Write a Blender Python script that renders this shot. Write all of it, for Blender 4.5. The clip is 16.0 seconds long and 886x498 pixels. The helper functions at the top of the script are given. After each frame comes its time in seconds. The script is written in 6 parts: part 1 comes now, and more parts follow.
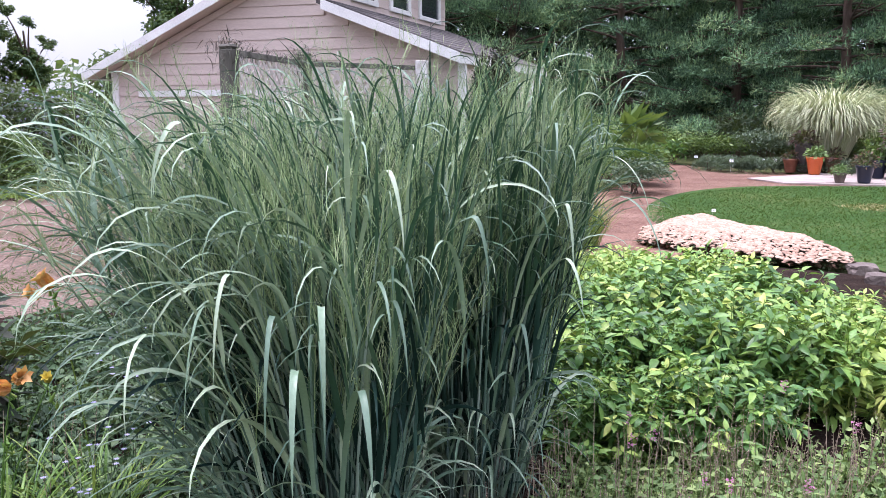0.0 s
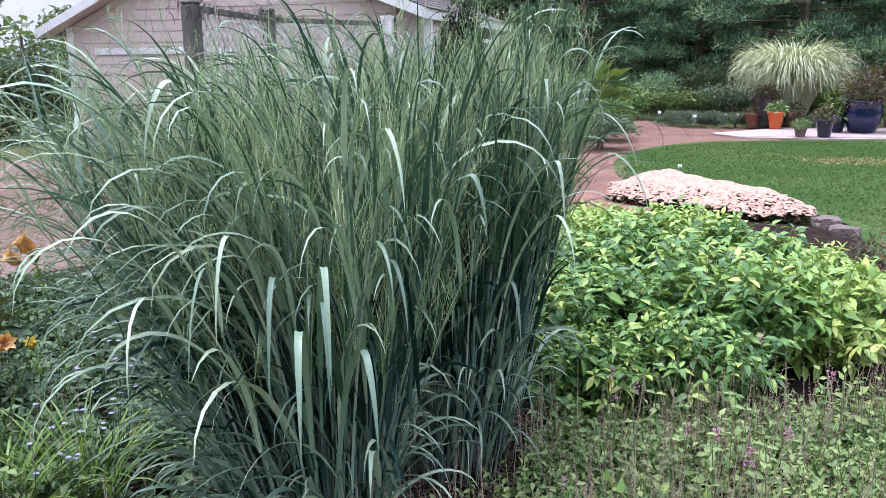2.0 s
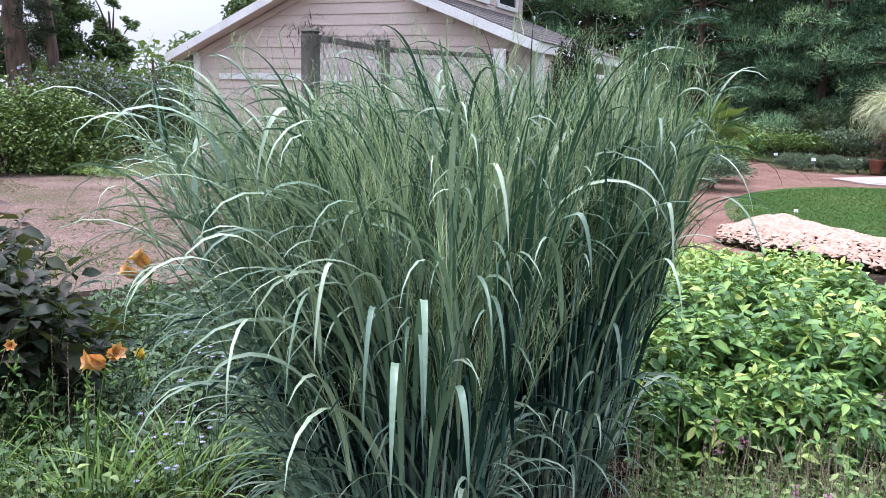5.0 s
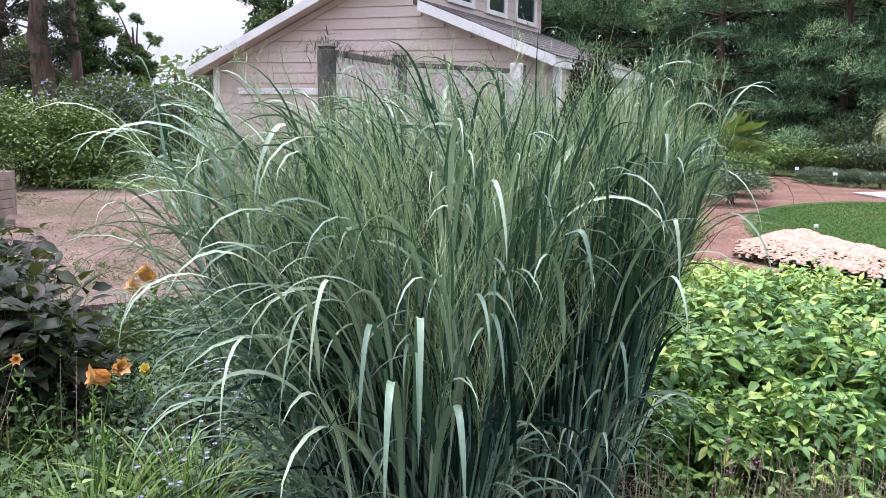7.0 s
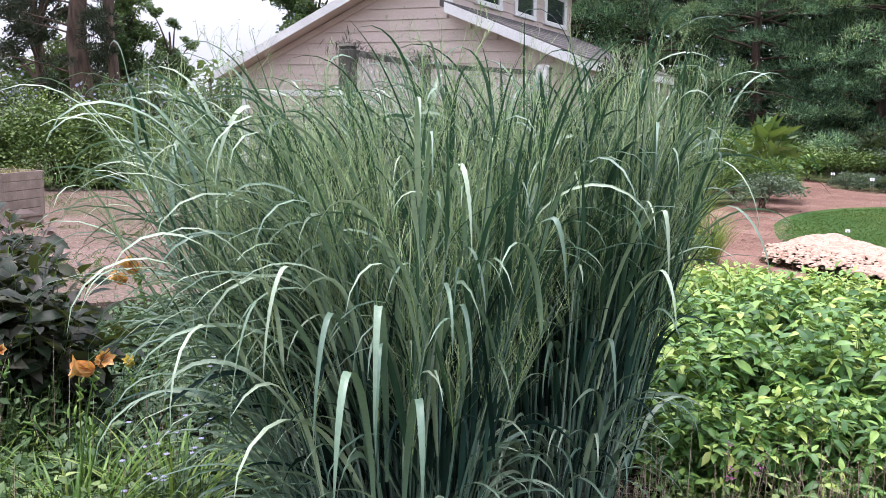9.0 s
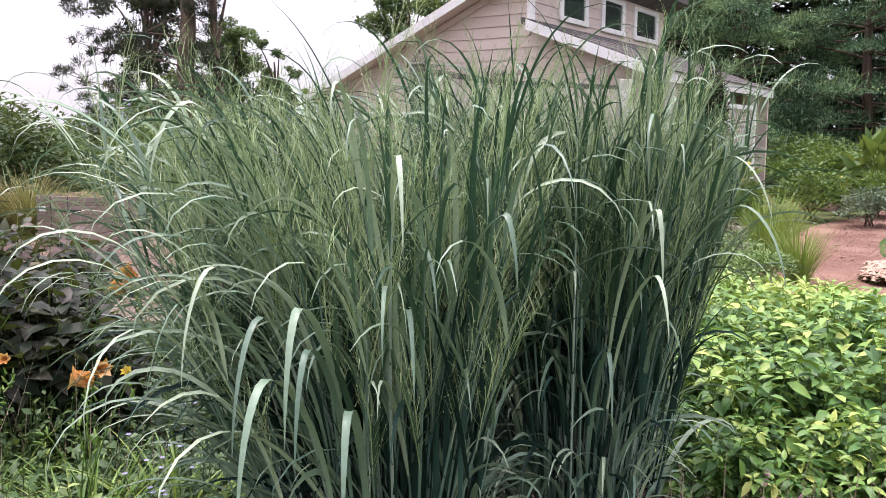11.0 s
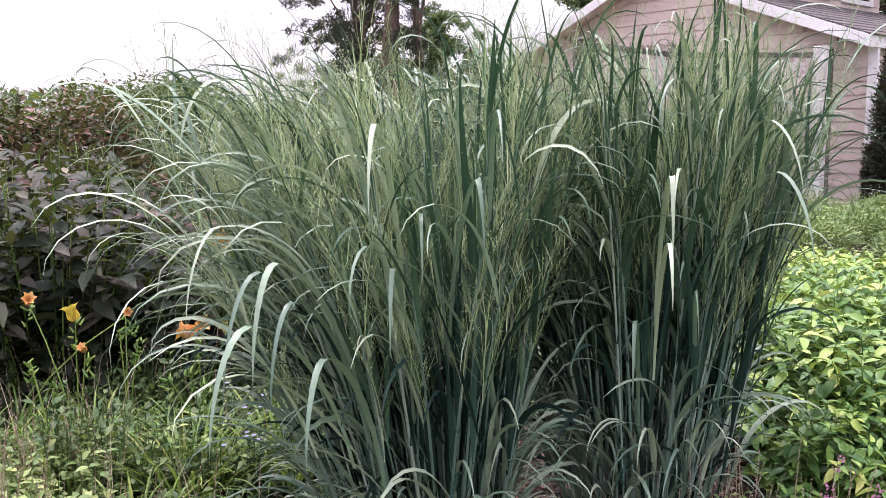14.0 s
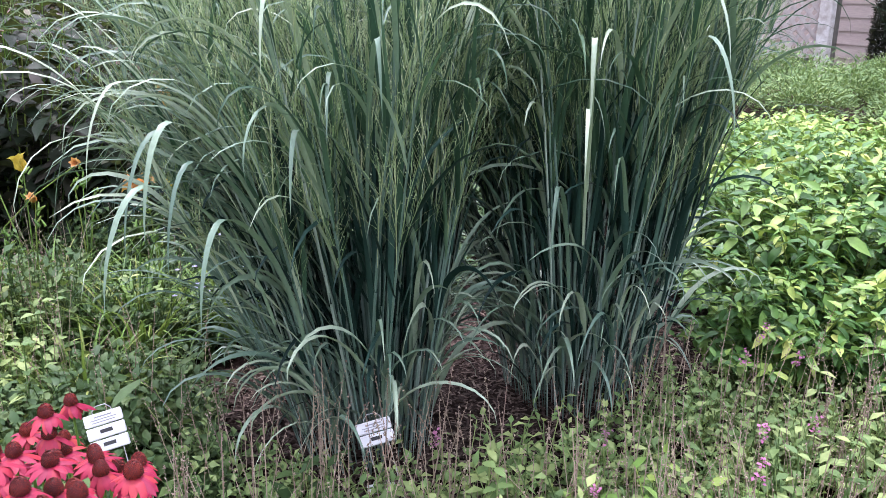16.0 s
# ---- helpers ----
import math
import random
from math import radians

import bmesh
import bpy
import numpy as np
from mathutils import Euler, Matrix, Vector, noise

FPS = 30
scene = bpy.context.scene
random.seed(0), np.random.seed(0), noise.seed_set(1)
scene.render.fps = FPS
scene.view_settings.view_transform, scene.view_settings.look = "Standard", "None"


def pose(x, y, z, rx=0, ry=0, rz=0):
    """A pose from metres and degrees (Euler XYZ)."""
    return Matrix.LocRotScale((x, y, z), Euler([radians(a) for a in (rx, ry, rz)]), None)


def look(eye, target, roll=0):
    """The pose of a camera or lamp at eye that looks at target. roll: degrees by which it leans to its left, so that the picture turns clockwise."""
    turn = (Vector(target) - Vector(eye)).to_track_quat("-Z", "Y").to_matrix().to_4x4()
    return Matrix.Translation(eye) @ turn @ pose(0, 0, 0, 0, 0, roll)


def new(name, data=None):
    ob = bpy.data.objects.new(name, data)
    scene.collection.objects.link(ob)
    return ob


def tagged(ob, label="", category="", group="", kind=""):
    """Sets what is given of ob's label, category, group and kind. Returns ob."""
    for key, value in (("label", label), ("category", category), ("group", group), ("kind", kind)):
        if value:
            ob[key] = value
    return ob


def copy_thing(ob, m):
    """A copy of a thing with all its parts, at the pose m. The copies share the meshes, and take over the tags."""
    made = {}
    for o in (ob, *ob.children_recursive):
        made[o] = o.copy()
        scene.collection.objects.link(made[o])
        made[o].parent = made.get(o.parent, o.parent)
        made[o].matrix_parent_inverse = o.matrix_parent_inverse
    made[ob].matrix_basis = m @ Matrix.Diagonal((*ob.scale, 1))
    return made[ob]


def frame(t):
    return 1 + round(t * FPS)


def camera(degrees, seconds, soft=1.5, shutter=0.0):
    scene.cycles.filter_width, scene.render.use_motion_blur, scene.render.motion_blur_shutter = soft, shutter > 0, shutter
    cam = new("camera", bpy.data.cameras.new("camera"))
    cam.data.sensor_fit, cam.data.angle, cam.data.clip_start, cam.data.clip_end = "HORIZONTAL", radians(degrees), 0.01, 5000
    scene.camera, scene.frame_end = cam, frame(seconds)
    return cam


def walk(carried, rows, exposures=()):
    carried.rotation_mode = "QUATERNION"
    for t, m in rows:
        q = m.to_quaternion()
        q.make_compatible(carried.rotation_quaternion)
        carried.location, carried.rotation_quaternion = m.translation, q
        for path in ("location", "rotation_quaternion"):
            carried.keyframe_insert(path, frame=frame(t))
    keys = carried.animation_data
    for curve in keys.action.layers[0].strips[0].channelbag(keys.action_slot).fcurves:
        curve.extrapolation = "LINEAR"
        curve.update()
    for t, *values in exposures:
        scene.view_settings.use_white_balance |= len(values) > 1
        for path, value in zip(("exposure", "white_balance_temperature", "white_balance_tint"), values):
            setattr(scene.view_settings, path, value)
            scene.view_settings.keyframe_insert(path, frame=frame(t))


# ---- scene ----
cam = camera(55.1, 16.0, soft=0.6)
PATH = [
    (0, (1.222, -1.163, 1.79), (0.609, 0.712, 1.46), -0.4),
    (0.5, (1.198, -1.17, 1.788), (0.592, 0.701, 1.423), -0.2),
    (1, (1.179, -1.178, 1.784), (0.586, 0.689, 1.382), -0.7),
    (1.5, (1.15, -1.171, 1.784), (0.592, 0.7, 1.353), -1.0),
    (2, (1.131, -1.186, 1.792), (0.606, 0.696, 1.364), -0.7),
    (2.5, (1.113, -1.207, 1.791), (0.57, 0.675, 1.385), 0.3),
    (3, (1.099, -1.196, 1.793), (0.49, 0.669, 1.407), 1.2),
    (3.5, (1.1, -1.183, 1.788), (0.43, 0.663, 1.412), 1.7),
    (4, (1.102, -1.177, 1.792), (0.386, 0.652, 1.414), 1.5),
    (6.5, (1.146, -1.123, 1.802), (0.369, 0.69, 1.475), 1.0),
    (7, (1.155, -1.114, 1.804), (0.357, 0.69, 1.477), 1.0),
    (7.5, (1.168, -1.093, 1.806), (0.349, 0.704, 1.488), 1.2),
    (8, (1.19, -1.076, 1.8), (0.347, 0.711, 1.49), 1.0),
    (8.5, (1.218, -1.034, 1.775), (0.371, 0.75, 1.457), 1.2),
    (10.8, (1.506, -0.685, 1.682), (0.438, 0.985, 1.417), -0.1),
    (11, (1.517, -0.651, 1.675), (0.431, 1.007, 1.41), -0.1),
    (11.5, (1.558, -0.572, 1.671), (0.422, 1.05, 1.39), -0.6),
    (12, (1.614, -0.536, 1.678), (0.42, 1.039, 1.373), -0.7),
    (12.5, (1.744, -0.519, 1.687), (0.459, 0.98, 1.37), 0.1),
    (13, (1.907, -0.489, 1.691), (0.533, 0.93, 1.377), 1.1),
    (13.5, (1.984, -0.445, 1.671), (0.558, 0.926, 1.377), 0.1),
    (14, (1.988, -0.399, 1.642), (0.538, 0.944, 1.337), -1.4),
    (14.5, (2.043, -0.319, 1.64), (0.557, 0.961, 1.25), -0.7),
    (15, (2.089, -0.25, 1.654), (0.609, 0.993, 1.139), -0.1),
    (15.5, (2.126, -0.206, 1.659), (0.686, 1.041, 1.05), -0.2),
    (16, (2.138, -0.193, 1.662), (0.732, 1.076, 1.02), -0.2),
]
LIGHT = [(0, 0.46, 5970, 29), (2, 0.42, 5750, 26), (3.5, 0.45, 5700, 23), (7, 0.44, 6030, 24), (8.5, 0.44, 6080, 24), (11, 0.47, 6550, 29), (12.5, 0.56, 6640, 36), (13.5, 0.63, 6560, 37), (14.5, 0.65, 6430, 39), (15, 0.71, 6340, 40), (16, 0.76, 5980, 31)]
walk(cam, [(t, look(eye, target, roll)) for t, eye, target, roll in PATH], LIGHT)
# ---------- world, sun, exposure ----------
world = bpy.data.worlds.new("overcast_sky")
scene.world = world
world.use_nodes = True
wn, wl = world.node_tree.nodes, world.node_tree.links
wn.clear()
w_out = wn.new("ShaderNodeOutputWorld")
w_bg = wn.new("ShaderNodeBackground")
w_sky = wn.new("ShaderNodeTexSky")
w_sky.sky_type = "NISHITA"
w_sky.sun_disc = False
w_sky.sun_elevation, w_sky.sun_rotation = radians(74), radians(297)
w_sky.air_density, w_sky.dust_density = 1.0, 3.0
w_tex = wn.new("ShaderNodeTexCoord")
w_cloud = wn.new("ShaderNodeTexNoise")
w_cloud.inputs["Scale"].default_value = 2.2
w_cloud.inputs["Detail"].default_value = 6
w_ramp = wn.new("ShaderNodeValToRGB")
w_ramp.color_ramp.elements[0].position, w_ramp.color_ramp.elements[0].color = 0.3, (7.6, 8.3, 9.2, 1)
w_ramp.color_ramp.elements[1].position, w_ramp.color_ramp.elements[1].color = 0.7, (10.5, 10.8, 11.0, 1)
w_mix = wn.new("ShaderNodeMixRGB")
w_mix.inputs[0].default_value = 0.82
# overcast sky: brighter overhead than at the horizon
w_sep = wn.new("ShaderNodeSeparateXYZ")
w_el = wn.new("ShaderNodeMapRange")
w_el.inputs["From Min"].default_value, w_el.inputs["From Max"].default_value = 0.05, 0.9
w_el.inputs["To Min"].default_value, w_el.inputs["To Max"].default_value = 0.80, 2.8
w_mul = wn.new("ShaderNodeVectorMath")
w_mul.operation = "SCALE"
wl.new(w_tex.outputs["Generated"], w_sep.inputs[0])
wl.new(w_sep.outputs["Z"], w_el.inputs["Value"])
wl.new(w_tex.outputs["Generated"], w_cloud.inputs["Vector"])
wl.new(w_cloud.outputs["Fac"], w_ramp.inputs[0])
wl.new(w_sky.outputs[0], w_mix.inputs[1])
wl.new(w_ramp.outputs[0], w_mix.inputs[2])
wl.new(w_mix.outputs[0], w_mul.inputs[0])
wl.new(w_el.outputs[0], w_mul.inputs["Scale"])
wl.new(w_mul.outputs[0], w_bg.inputs[0])
w_bg.inputs[1].default_value = 0.1
wl.new(w_bg.outputs[0], w_out.inputs[0])

sun = new("sun", bpy.data.lights.new("sun", "SUN"))
sun.data.energy, sun.data.angle, sun.data.color = 2.7, radians(18), (1.0, 0.96, 0.9)
sun.matrix_world = look((-3, 1.5, 12), (0, 0, 0))

# ---------- helpers for building ----------
rng = np.random.default_rng(7)
U = rng.uniform


def node_mat(name):
    m = bpy.data.materials.new(name)
    m.use_nodes = True
    n, l = m.node_tree.nodes, m.node_tree.links
    return m, n, l, n["Principled BSDF"], n["Material Output"]


def ramp(n, l, fac, stops):
    r = n.new("ShaderNodeValToRGB")
    while len(r.color_ramp.elements) < len(stops):
        r.color_ramp.elements.new(0.5)
    for e, (p, c) in zip(r.color_ramp.elements, stops):
        e.position, e.color = p, (*c, 1)
    l.new(fac, r.inputs[0])
    return r.outputs[0]


def noise_fac(n, l, scale, detail=4, coords="Object", stretch=(1, 1, 1)):
    tc = n.new("ShaderNodeTexCoord")
    mp = n.new("ShaderNodeMapping")
    mp.inputs["Scale"].default_value = stretch
    t = n.new("ShaderNodeTexNoise")
    t.inputs["Scale"].default_value, t.inputs["Detail"].default_value = scale, detail
    l.new(tc.outputs[coords], mp.inputs[0])
    l.new(mp.outputs[0], t.inputs["Vector"])
    return t.outputs["Fac"]


def mixc(n, l, fac, a, b, kind="MIX"):
    m = n.new("ShaderNodeMixRGB")
    m.blend_type = kind
    for i, v in enumerate((fac, a, b)):
        if hasattr(v, "is_output"):
            l.new(v, m.inputs[i])
        else:
            m.inputs[i].default_value = v if i == 0 else (*v, 1)
    return m.outputs[0]


def bump(n, l, bsdf, fac, strength, dist):
    b = n.new("ShaderNodeBump")
    b.inputs["Strength"].default_value, b.inputs["Distance"].default_value = strength, dist
    l.new(fac, b.inputs["Height"])
    l.new(b.outputs[0], bsdf.inputs["Normal"])


def leaf_mat(name, stops, rough=0.5, through_light=0.25, patch=1.5, spec=0.4, patchy=0.38, glow=(0.25, 0.33, 0.05)):
    """Leaf: colour by leaf, with patches over the plant; some light passes through."""
    m, n, l, b, out = node_mat(name)
    g, o = n.new("ShaderNodeNewGeometry"), n.new("ShaderNodeObjectInfo")
    add = n.new("ShaderNodeMath")
    add.operation = "ADD"
    l.new(g.outputs["Random Per Island"], add.inputs[0])
    l.new(o.outputs["Random"], add.inputs[1])
    fr = n.new("ShaderNodeMath")
    fr.operation = "FRACT"
    l.new(add.outputs[0], fr.inputs[0])
    big = noise_fac(n, l, patch, 3)
    mid = n.new("ShaderNodeMath")
    mid.operation = "MULTIPLY_ADD"
    l.new(fr.outputs[0], mid.inputs[0])
    mid.inputs[1].default_value = 1 - patchy
    sc = n.new("ShaderNodeMath")
    sc.operation = "MULTIPLY"
    l.new(big, sc.inputs[0])
    sc.inputs[1].default_value = patchy
    l.new(sc.outputs[0], mid.inputs[2])
    col = ramp(n, l, mid.outputs[0], stops)
    fine = noise_fac(n, l, 90, 3)
    col = mixc(n, l, 0.35, col, ramp(n, l, fine, [(0.3, (0.55, 0.55, 0.55)), (0.7, (1, 1, 1))]), "MULTIPLY")
    l.new(col, b.inputs["Base Color"])
    b.inputs["Roughness"].default_value = rough
    b.inputs["Specular IOR Level"].default_value = spec
    bump(n, l, b, fine, 0.25, 0.004)
    tr = n.new("ShaderNodeBsdfTranslucent")
    l.new(mixc(n, l, 0.6, col, glow), tr.inputs[0])
    mx = n.new("ShaderNodeMixShader")
    mx.inputs[0].default_value = through_light
    l.new(b.outputs[0], mx.inputs[1])
    l.new(tr.outputs[0], mx.inputs[2])
    l.new(mx.outputs[0], out.inputs[0])
    return m


def plain_mat(name, a, b2, scale=6.0, rough=0.6, metal=0.0, bump_s=0.3, fine_scale=60.0, stretch=(1, 1, 1), dist=0.01):
    """Solid surface: two colours mixed by a broad noise, grain by a fine one."""
    m, n, l, b, out = node_mat(name)
    broad, fine = noise_fac(n, l, scale, 5, stretch=stretch), noise_fac(n, l, fine_scale, 4, stretch=stretch)
    col = ramp(n, l, broad, [(0.35, a), (0.65, b2)])
    col = mixc(n, l, 0.4, col, ramp(n, l, fine, [(0.3, (0.6, 0.6, 0.6)), (0.7, (1, 1, 1))]), "MULTIPLY")
    o = n.new("ShaderNodeObjectInfo")
    col = mixc(n, l, 0.35, col, ramp(n, l, o.outputs["Random"], [(0, (0.75, 0.75, 0.75)), (1, (1, 1, 1))]), "MULTIPLY")
    l.new(col, b.inputs["Base Color"])
    b.inputs["Roughness"].default_value, b.inputs["Metallic"].default_value = rough, metal
    bump(n, l, b, fine, bump_s, dist)
    return m


def mesh_np(name, v, f, smooth=True):
    """A mesh from arrays: vertices (n, 3) and faces (m, 3) or (m, 4)."""
    v, f = np.asarray(v, dtype=np.float32).reshape(-1, 3), np.asarray(f, dtype=np.int32)
    me = bpy.data.meshes.new(name)
    k = f.shape[1]
    me.vertices.add(len(v))
    me.vertices.foreach_set("co", v.ravel())
    me.loops.add(f.size)
    me.loops.foreach_set("vertex_index", f.ravel())
    me.polygons.add(len(f))
    me.polygons.foreach_set("loop_start", np.arange(0, f.size, k, dtype=np.int32))
    me.polygons.foreach_set("use_smooth", np.full(len(f), smooth))
    me.update(calc_edges=True)
    return me


def put(name, me, mat, parent=None, label="", kind=""):
    ob = new(name, me)
    if mat:
        me.materials.append(mat)
    if parent:
        ob.parent = parent
    return tagged(ob, label, kind=kind)


def part(name, bm, mat, parent=None, label="", kind=""):
    me = bpy.data.meshes.new(name)
    bmesh.ops.recalc_face_normals(bm, faces=bm.faces)
    bm.to_mesh(me)
    bm.free()
    return put(name, me, mat, parent, label, kind)


def thing(name, at, label, category, group="", kind=""):
    e = new(name)
    e.location = at
    return tagged(e, label, category, group, kind)


def box_bm(lo, hi, bevel=0.0):
    bm = bmesh.new()
    lo, hi = Vector(lo), Vector(hi)
    bmesh.ops.create_cube(bm, size=1, matrix=Matrix.Translation((lo + hi) / 2) @ Matrix.Diagonal((*(hi - lo), 1)))
    if bevel:
        bmesh.ops.bevel(bm, geom=bm.edges[:], offset=bevel, segments=1, affect="EDGES")
    return bm


def beam_bm(a, b, w, h, bevel=0.004):
    """A squared timber from a to b, w wide and h high."""
    a, b = Vector(a), Vector(b)
    d = b - a
    q = d.to_track_quat("X", "Z").to_matrix().to_4x4()
    bm = bmesh.new()
    bmesh.ops.create_cube(bm, size=1, matrix=Matrix.Translation((a + b) / 2) @ q @ Matrix.Diagonal((d.length, w, h, 1)))
    if bevel:
        bmesh.ops.bevel(bm, geom=bm.edges[:], offset=bevel, segments=1, affect="EDGES")
    return bm


def lathe_bm(profile, segs=28):
    bm = bmesh.new()
    rings = []
    for r, z in profile:
        rings.append([bm.verts.new((r * math.cos(2 * math.pi * i / segs), r * math.sin(2 * math.pi * i / segs), z)) for i in range(segs)])
    for p, q in zip(rings, rings[1:]):
        for i in range(segs):
            bm.faces.new((p[i], p[(i + 1) % segs], q[(i + 1) % segs], q[i]))
    bm.faces.new(rings[0][::-1])
    for f in bm.faces:
        f.smooth = True
    return bm


def prism_bm(outline, depth, axis="z", start=0.0):
    """A flat outline (list of 2D points) given thickness along an axis."""
    bm = bmesh.new()
    mk = {"z": lambda u, v, w: (u, v, w), "y": lambda u, v, w: (u, w, v), "x": lambda u, v, w: (w, u, v)}[axis]
    a = [bm.verts.new(mk(u, v, start)) for u, v in outline]
    b = [bm.verts.new(mk(u, v, start + depth)) for u, v in outline]
    bm.faces.new(a)
    bm.faces.new(b[::-1])
    for i in range(len(a)):
        j = (i + 1) % len(a)
        bm.faces.new((a[i], b[i], b[j], a[j]))
    return bm


def ribbons(base, az, el, bend, length, width, K=9, power=1.5, fold=0.3, curl=0.0, twist=0.0, taper=2.2):
    """Arching blades as folded strips. Returns vertices (n, K, 3, 3), centre lines (n, K, 3)."""
    n = len(base)
    one = np.ones(n)
    az, el, bend, length, width, curl, twist = (np.asarray(q) * one for q in (az, el, bend, length, width, curl, twist))
    s = np.linspace(0, 1, K)
    e = el[:, None] - bend[:, None] * s[None] ** power
    a = az[:, None] + curl[:, None] * s
    tan = np.stack([np.cos(e) * np.cos(a), np.cos(e) * np.sin(a), np.sin(e)], -1)
    step = (tan[:, 1:] + tan[:, :-1]) / 2 * (length / (K - 1))[:, None, None]
    mid = np.concatenate([np.zeros((n, 1, 3)), np.cumsum(step, 1)], 1) + np.asarray(base)[:, None, :]
    side = np.stack([-np.sin(a), np.cos(a), 0 * a], -1)
    nor = np.cross(tan, side)
    tw = (twist[:, None] * s)[..., None]
    side, nor = side * np.cos(tw) + nor * np.sin(tw), nor * np.cos(tw) - side * np.sin(tw)
    w = (width[:, None] * np.clip(0.45 + 3 * s, 0, 1) * (1 - s ** taper) + 0.0004)[..., None] / 2
    v = np.stack([mid + side * w + nor * w * fold, mid, mid - side * w + nor * w * fold], 2)
    return v, mid


def ribbon_faces(n, K):
    i = np.arange(K - 1)[:, None] * 3 + np.arange(2)[None, :]
    q = np.stack([i, i + 1, i + 4, i + 3], -1).reshape(-1, 4)
    return (np.arange(n)[:, None, None] * (3 * K) + q).reshape(-1, 4)


def leaf_shape(width=0.4, fold=0.25, droop=0.25, K=5):
    """One leaf of length 1 along y: K stations by 3."""
    s, w = {5: ([0, 0.22, 0.48, 0.76, 1.0], [0.04, 0.75, 1.0, 0.62, 0.02]), 4: ([0, 0.28, 0.62, 1.0], [0.04, 0.95, 0.85, 0.02]), 3: ([0, 0.42, 1.0], [0.06, 1.0, 0.02])}[K]
    s, w = np.array(s), np.array(w) * width / 2
    z = -droop * s ** 2
    v = np.stack([np.stack([-w, s, z + fold * w], -1), np.stack([0 * s, s, z], -1), np.stack([w, s, z + fold * w], -1)], 1)
    return v.reshape(-1, 3), ribbon_faces(1, K)


def kite(width=0.4, fold=0.25, droop=0.25):
    """A small folded leaf for plants seen from afar: two triangles."""
    w = width / 2
    return np.array([(0, 0, 0), (-w, 0.45, fold * w - 0.2 * droop), (0, 1, -droop), (w, 0.45, fold * w - 0.2 * droop)]), np.array([(0, 3, 2), (0, 2, 1)])


def turn(az, el, roll):
    """Rotation matrices: the leaf's length points at azimuth az and elevation el, rolled round it."""
    d = np.stack([np.cos(el) * np.cos(az), np.cos(el) * np.sin(az), np.sin(el)], -1)
    x = np.stack([np.sin(az), -np.cos(az), 0 * az], -1)
    z = np.cross(x, d)
    c, s = np.cos(roll)[:, None], np.sin(roll)[:, None]
    return np.stack([x * c + z * s, d, z * c - x * s], -1)


def scatter(shape, R, pos, size):
    """Copies of a small shape, turned, sized and set at pos, as one pair of arrays."""
    v, f = shape
    size = np.asarray(size)
    size = size[:, None, None] if size.ndim == 1 else size[:, None, :]
    out = np.einsum("nij,nkj->nki", R, v[None] * size) + pos[:, None, :]
    return out.reshape(-1, 3), (np.arange(len(pos))[:, None, None] * len(v) + f[None]).reshape(-1, f.shape[1])


def join(*pairs):
    vs, fs, k = [], [], 0
    for v, f in pairs:
        v = np.asarray(v).reshape(-1, 3)
        vs.append(v)
        fs.append(np.asarray(f) + k)
        k += len(v)
    return np.concatenate(vs), np.concatenate(fs)


def tubes(paths, radii, sides=5):
    """Tapered tubes along centre lines (n, K, 3) with radii (n, K)."""
    paths, radii = np.asarray(paths, float), np.asarray(radii, float)
    n, K = paths.shape[:2]
    tan = np.gradient(paths, axis=1)
    tan /= np.linalg.norm(tan, axis=-1, keepdims=True) + 1e-9
    ref = np.where(np.abs(tan[..., 2:3]) > 0.9, np.array([1.0, 0, 0]), np.array([0, 0, 1.0]))
    a = np.cross(tan, ref)
    a /= np.linalg.norm(a, axis=-1, keepdims=True) + 1e-9
    b = np.cross(tan, a)
    th = np.arange(sides) * 2 * np.pi / sides
    v = paths[:, :, None] + radii[:, :, None, None] * (a[:, :, None] * np.cos(th)[None, None, :, None] + b[:, :, None] * np.sin(th)[None, None, :, None])
    i, j = np.meshgrid(np.arange(K - 1), np.arange(sides), indexing="ij")
    q = np.stack([i * sides + j, i * sides + (j + 1) % sides, (i + 1) * sides + (j + 1) % sides, (i + 1) * sides + j], -1).reshape(-1, 4)
    return v.reshape(-1, 3), (np.arange(n)[:, None, None] * (K * sides) + q[None]).reshape(-1, 4)


def ball_shape(rings=3, segs=6, flat=1.0):
    """A small rounded dome, all quads."""
    v, f = [], []
    for i in range(rings + 1):
        p = math.pi / 2 * i / rings
        for j in range(segs):
            v.append((math.cos(p) * math.cos(2 * math.pi * j / segs) + 0.001 * j, math.cos(p) * math.sin(2 * math.pi * j / segs), math.sin(p) * flat))
    for i in range(rings):
        for j in range(segs):
            f.append((i * segs + j, i * segs + (j + 1) % segs, (i + 1) * segs + (j + 1) % segs, (i + 1) * segs + j))
    return np.array(v), np.array(f)


SEED = (np.array([(0, 0, 1.0), (0.55, 0, -0.6), (-0.3, 0.5, -0.6), (-0.3, -0.5, -0.6)]), np.array([(0, 1, 2), (0, 2, 3), (0, 3, 1), (1, 3, 2)]))


def inside(px, py, poly):
    r = np.zeros(len(px), bool)
    for (x1, y1), (x2, y2) in zip(poly, poly[1:] + poly[:1]):
        c = (y1 > py) != (y2 > py)
        r ^= c & (px < (x2 - x1) * (py - y1) / (y2 - y1 + 1e-9) + x1)
    return r


def in_poly(poly, n):
    xs, ys = [p[0] for p in poly], [p[1] for p in poly]
    px, py = U(min(xs), max(xs), n * 6), U(min(ys), max(ys), n * 6)
    k = inside(px, py, poly)
    return px[k][:n], py[k][:n]


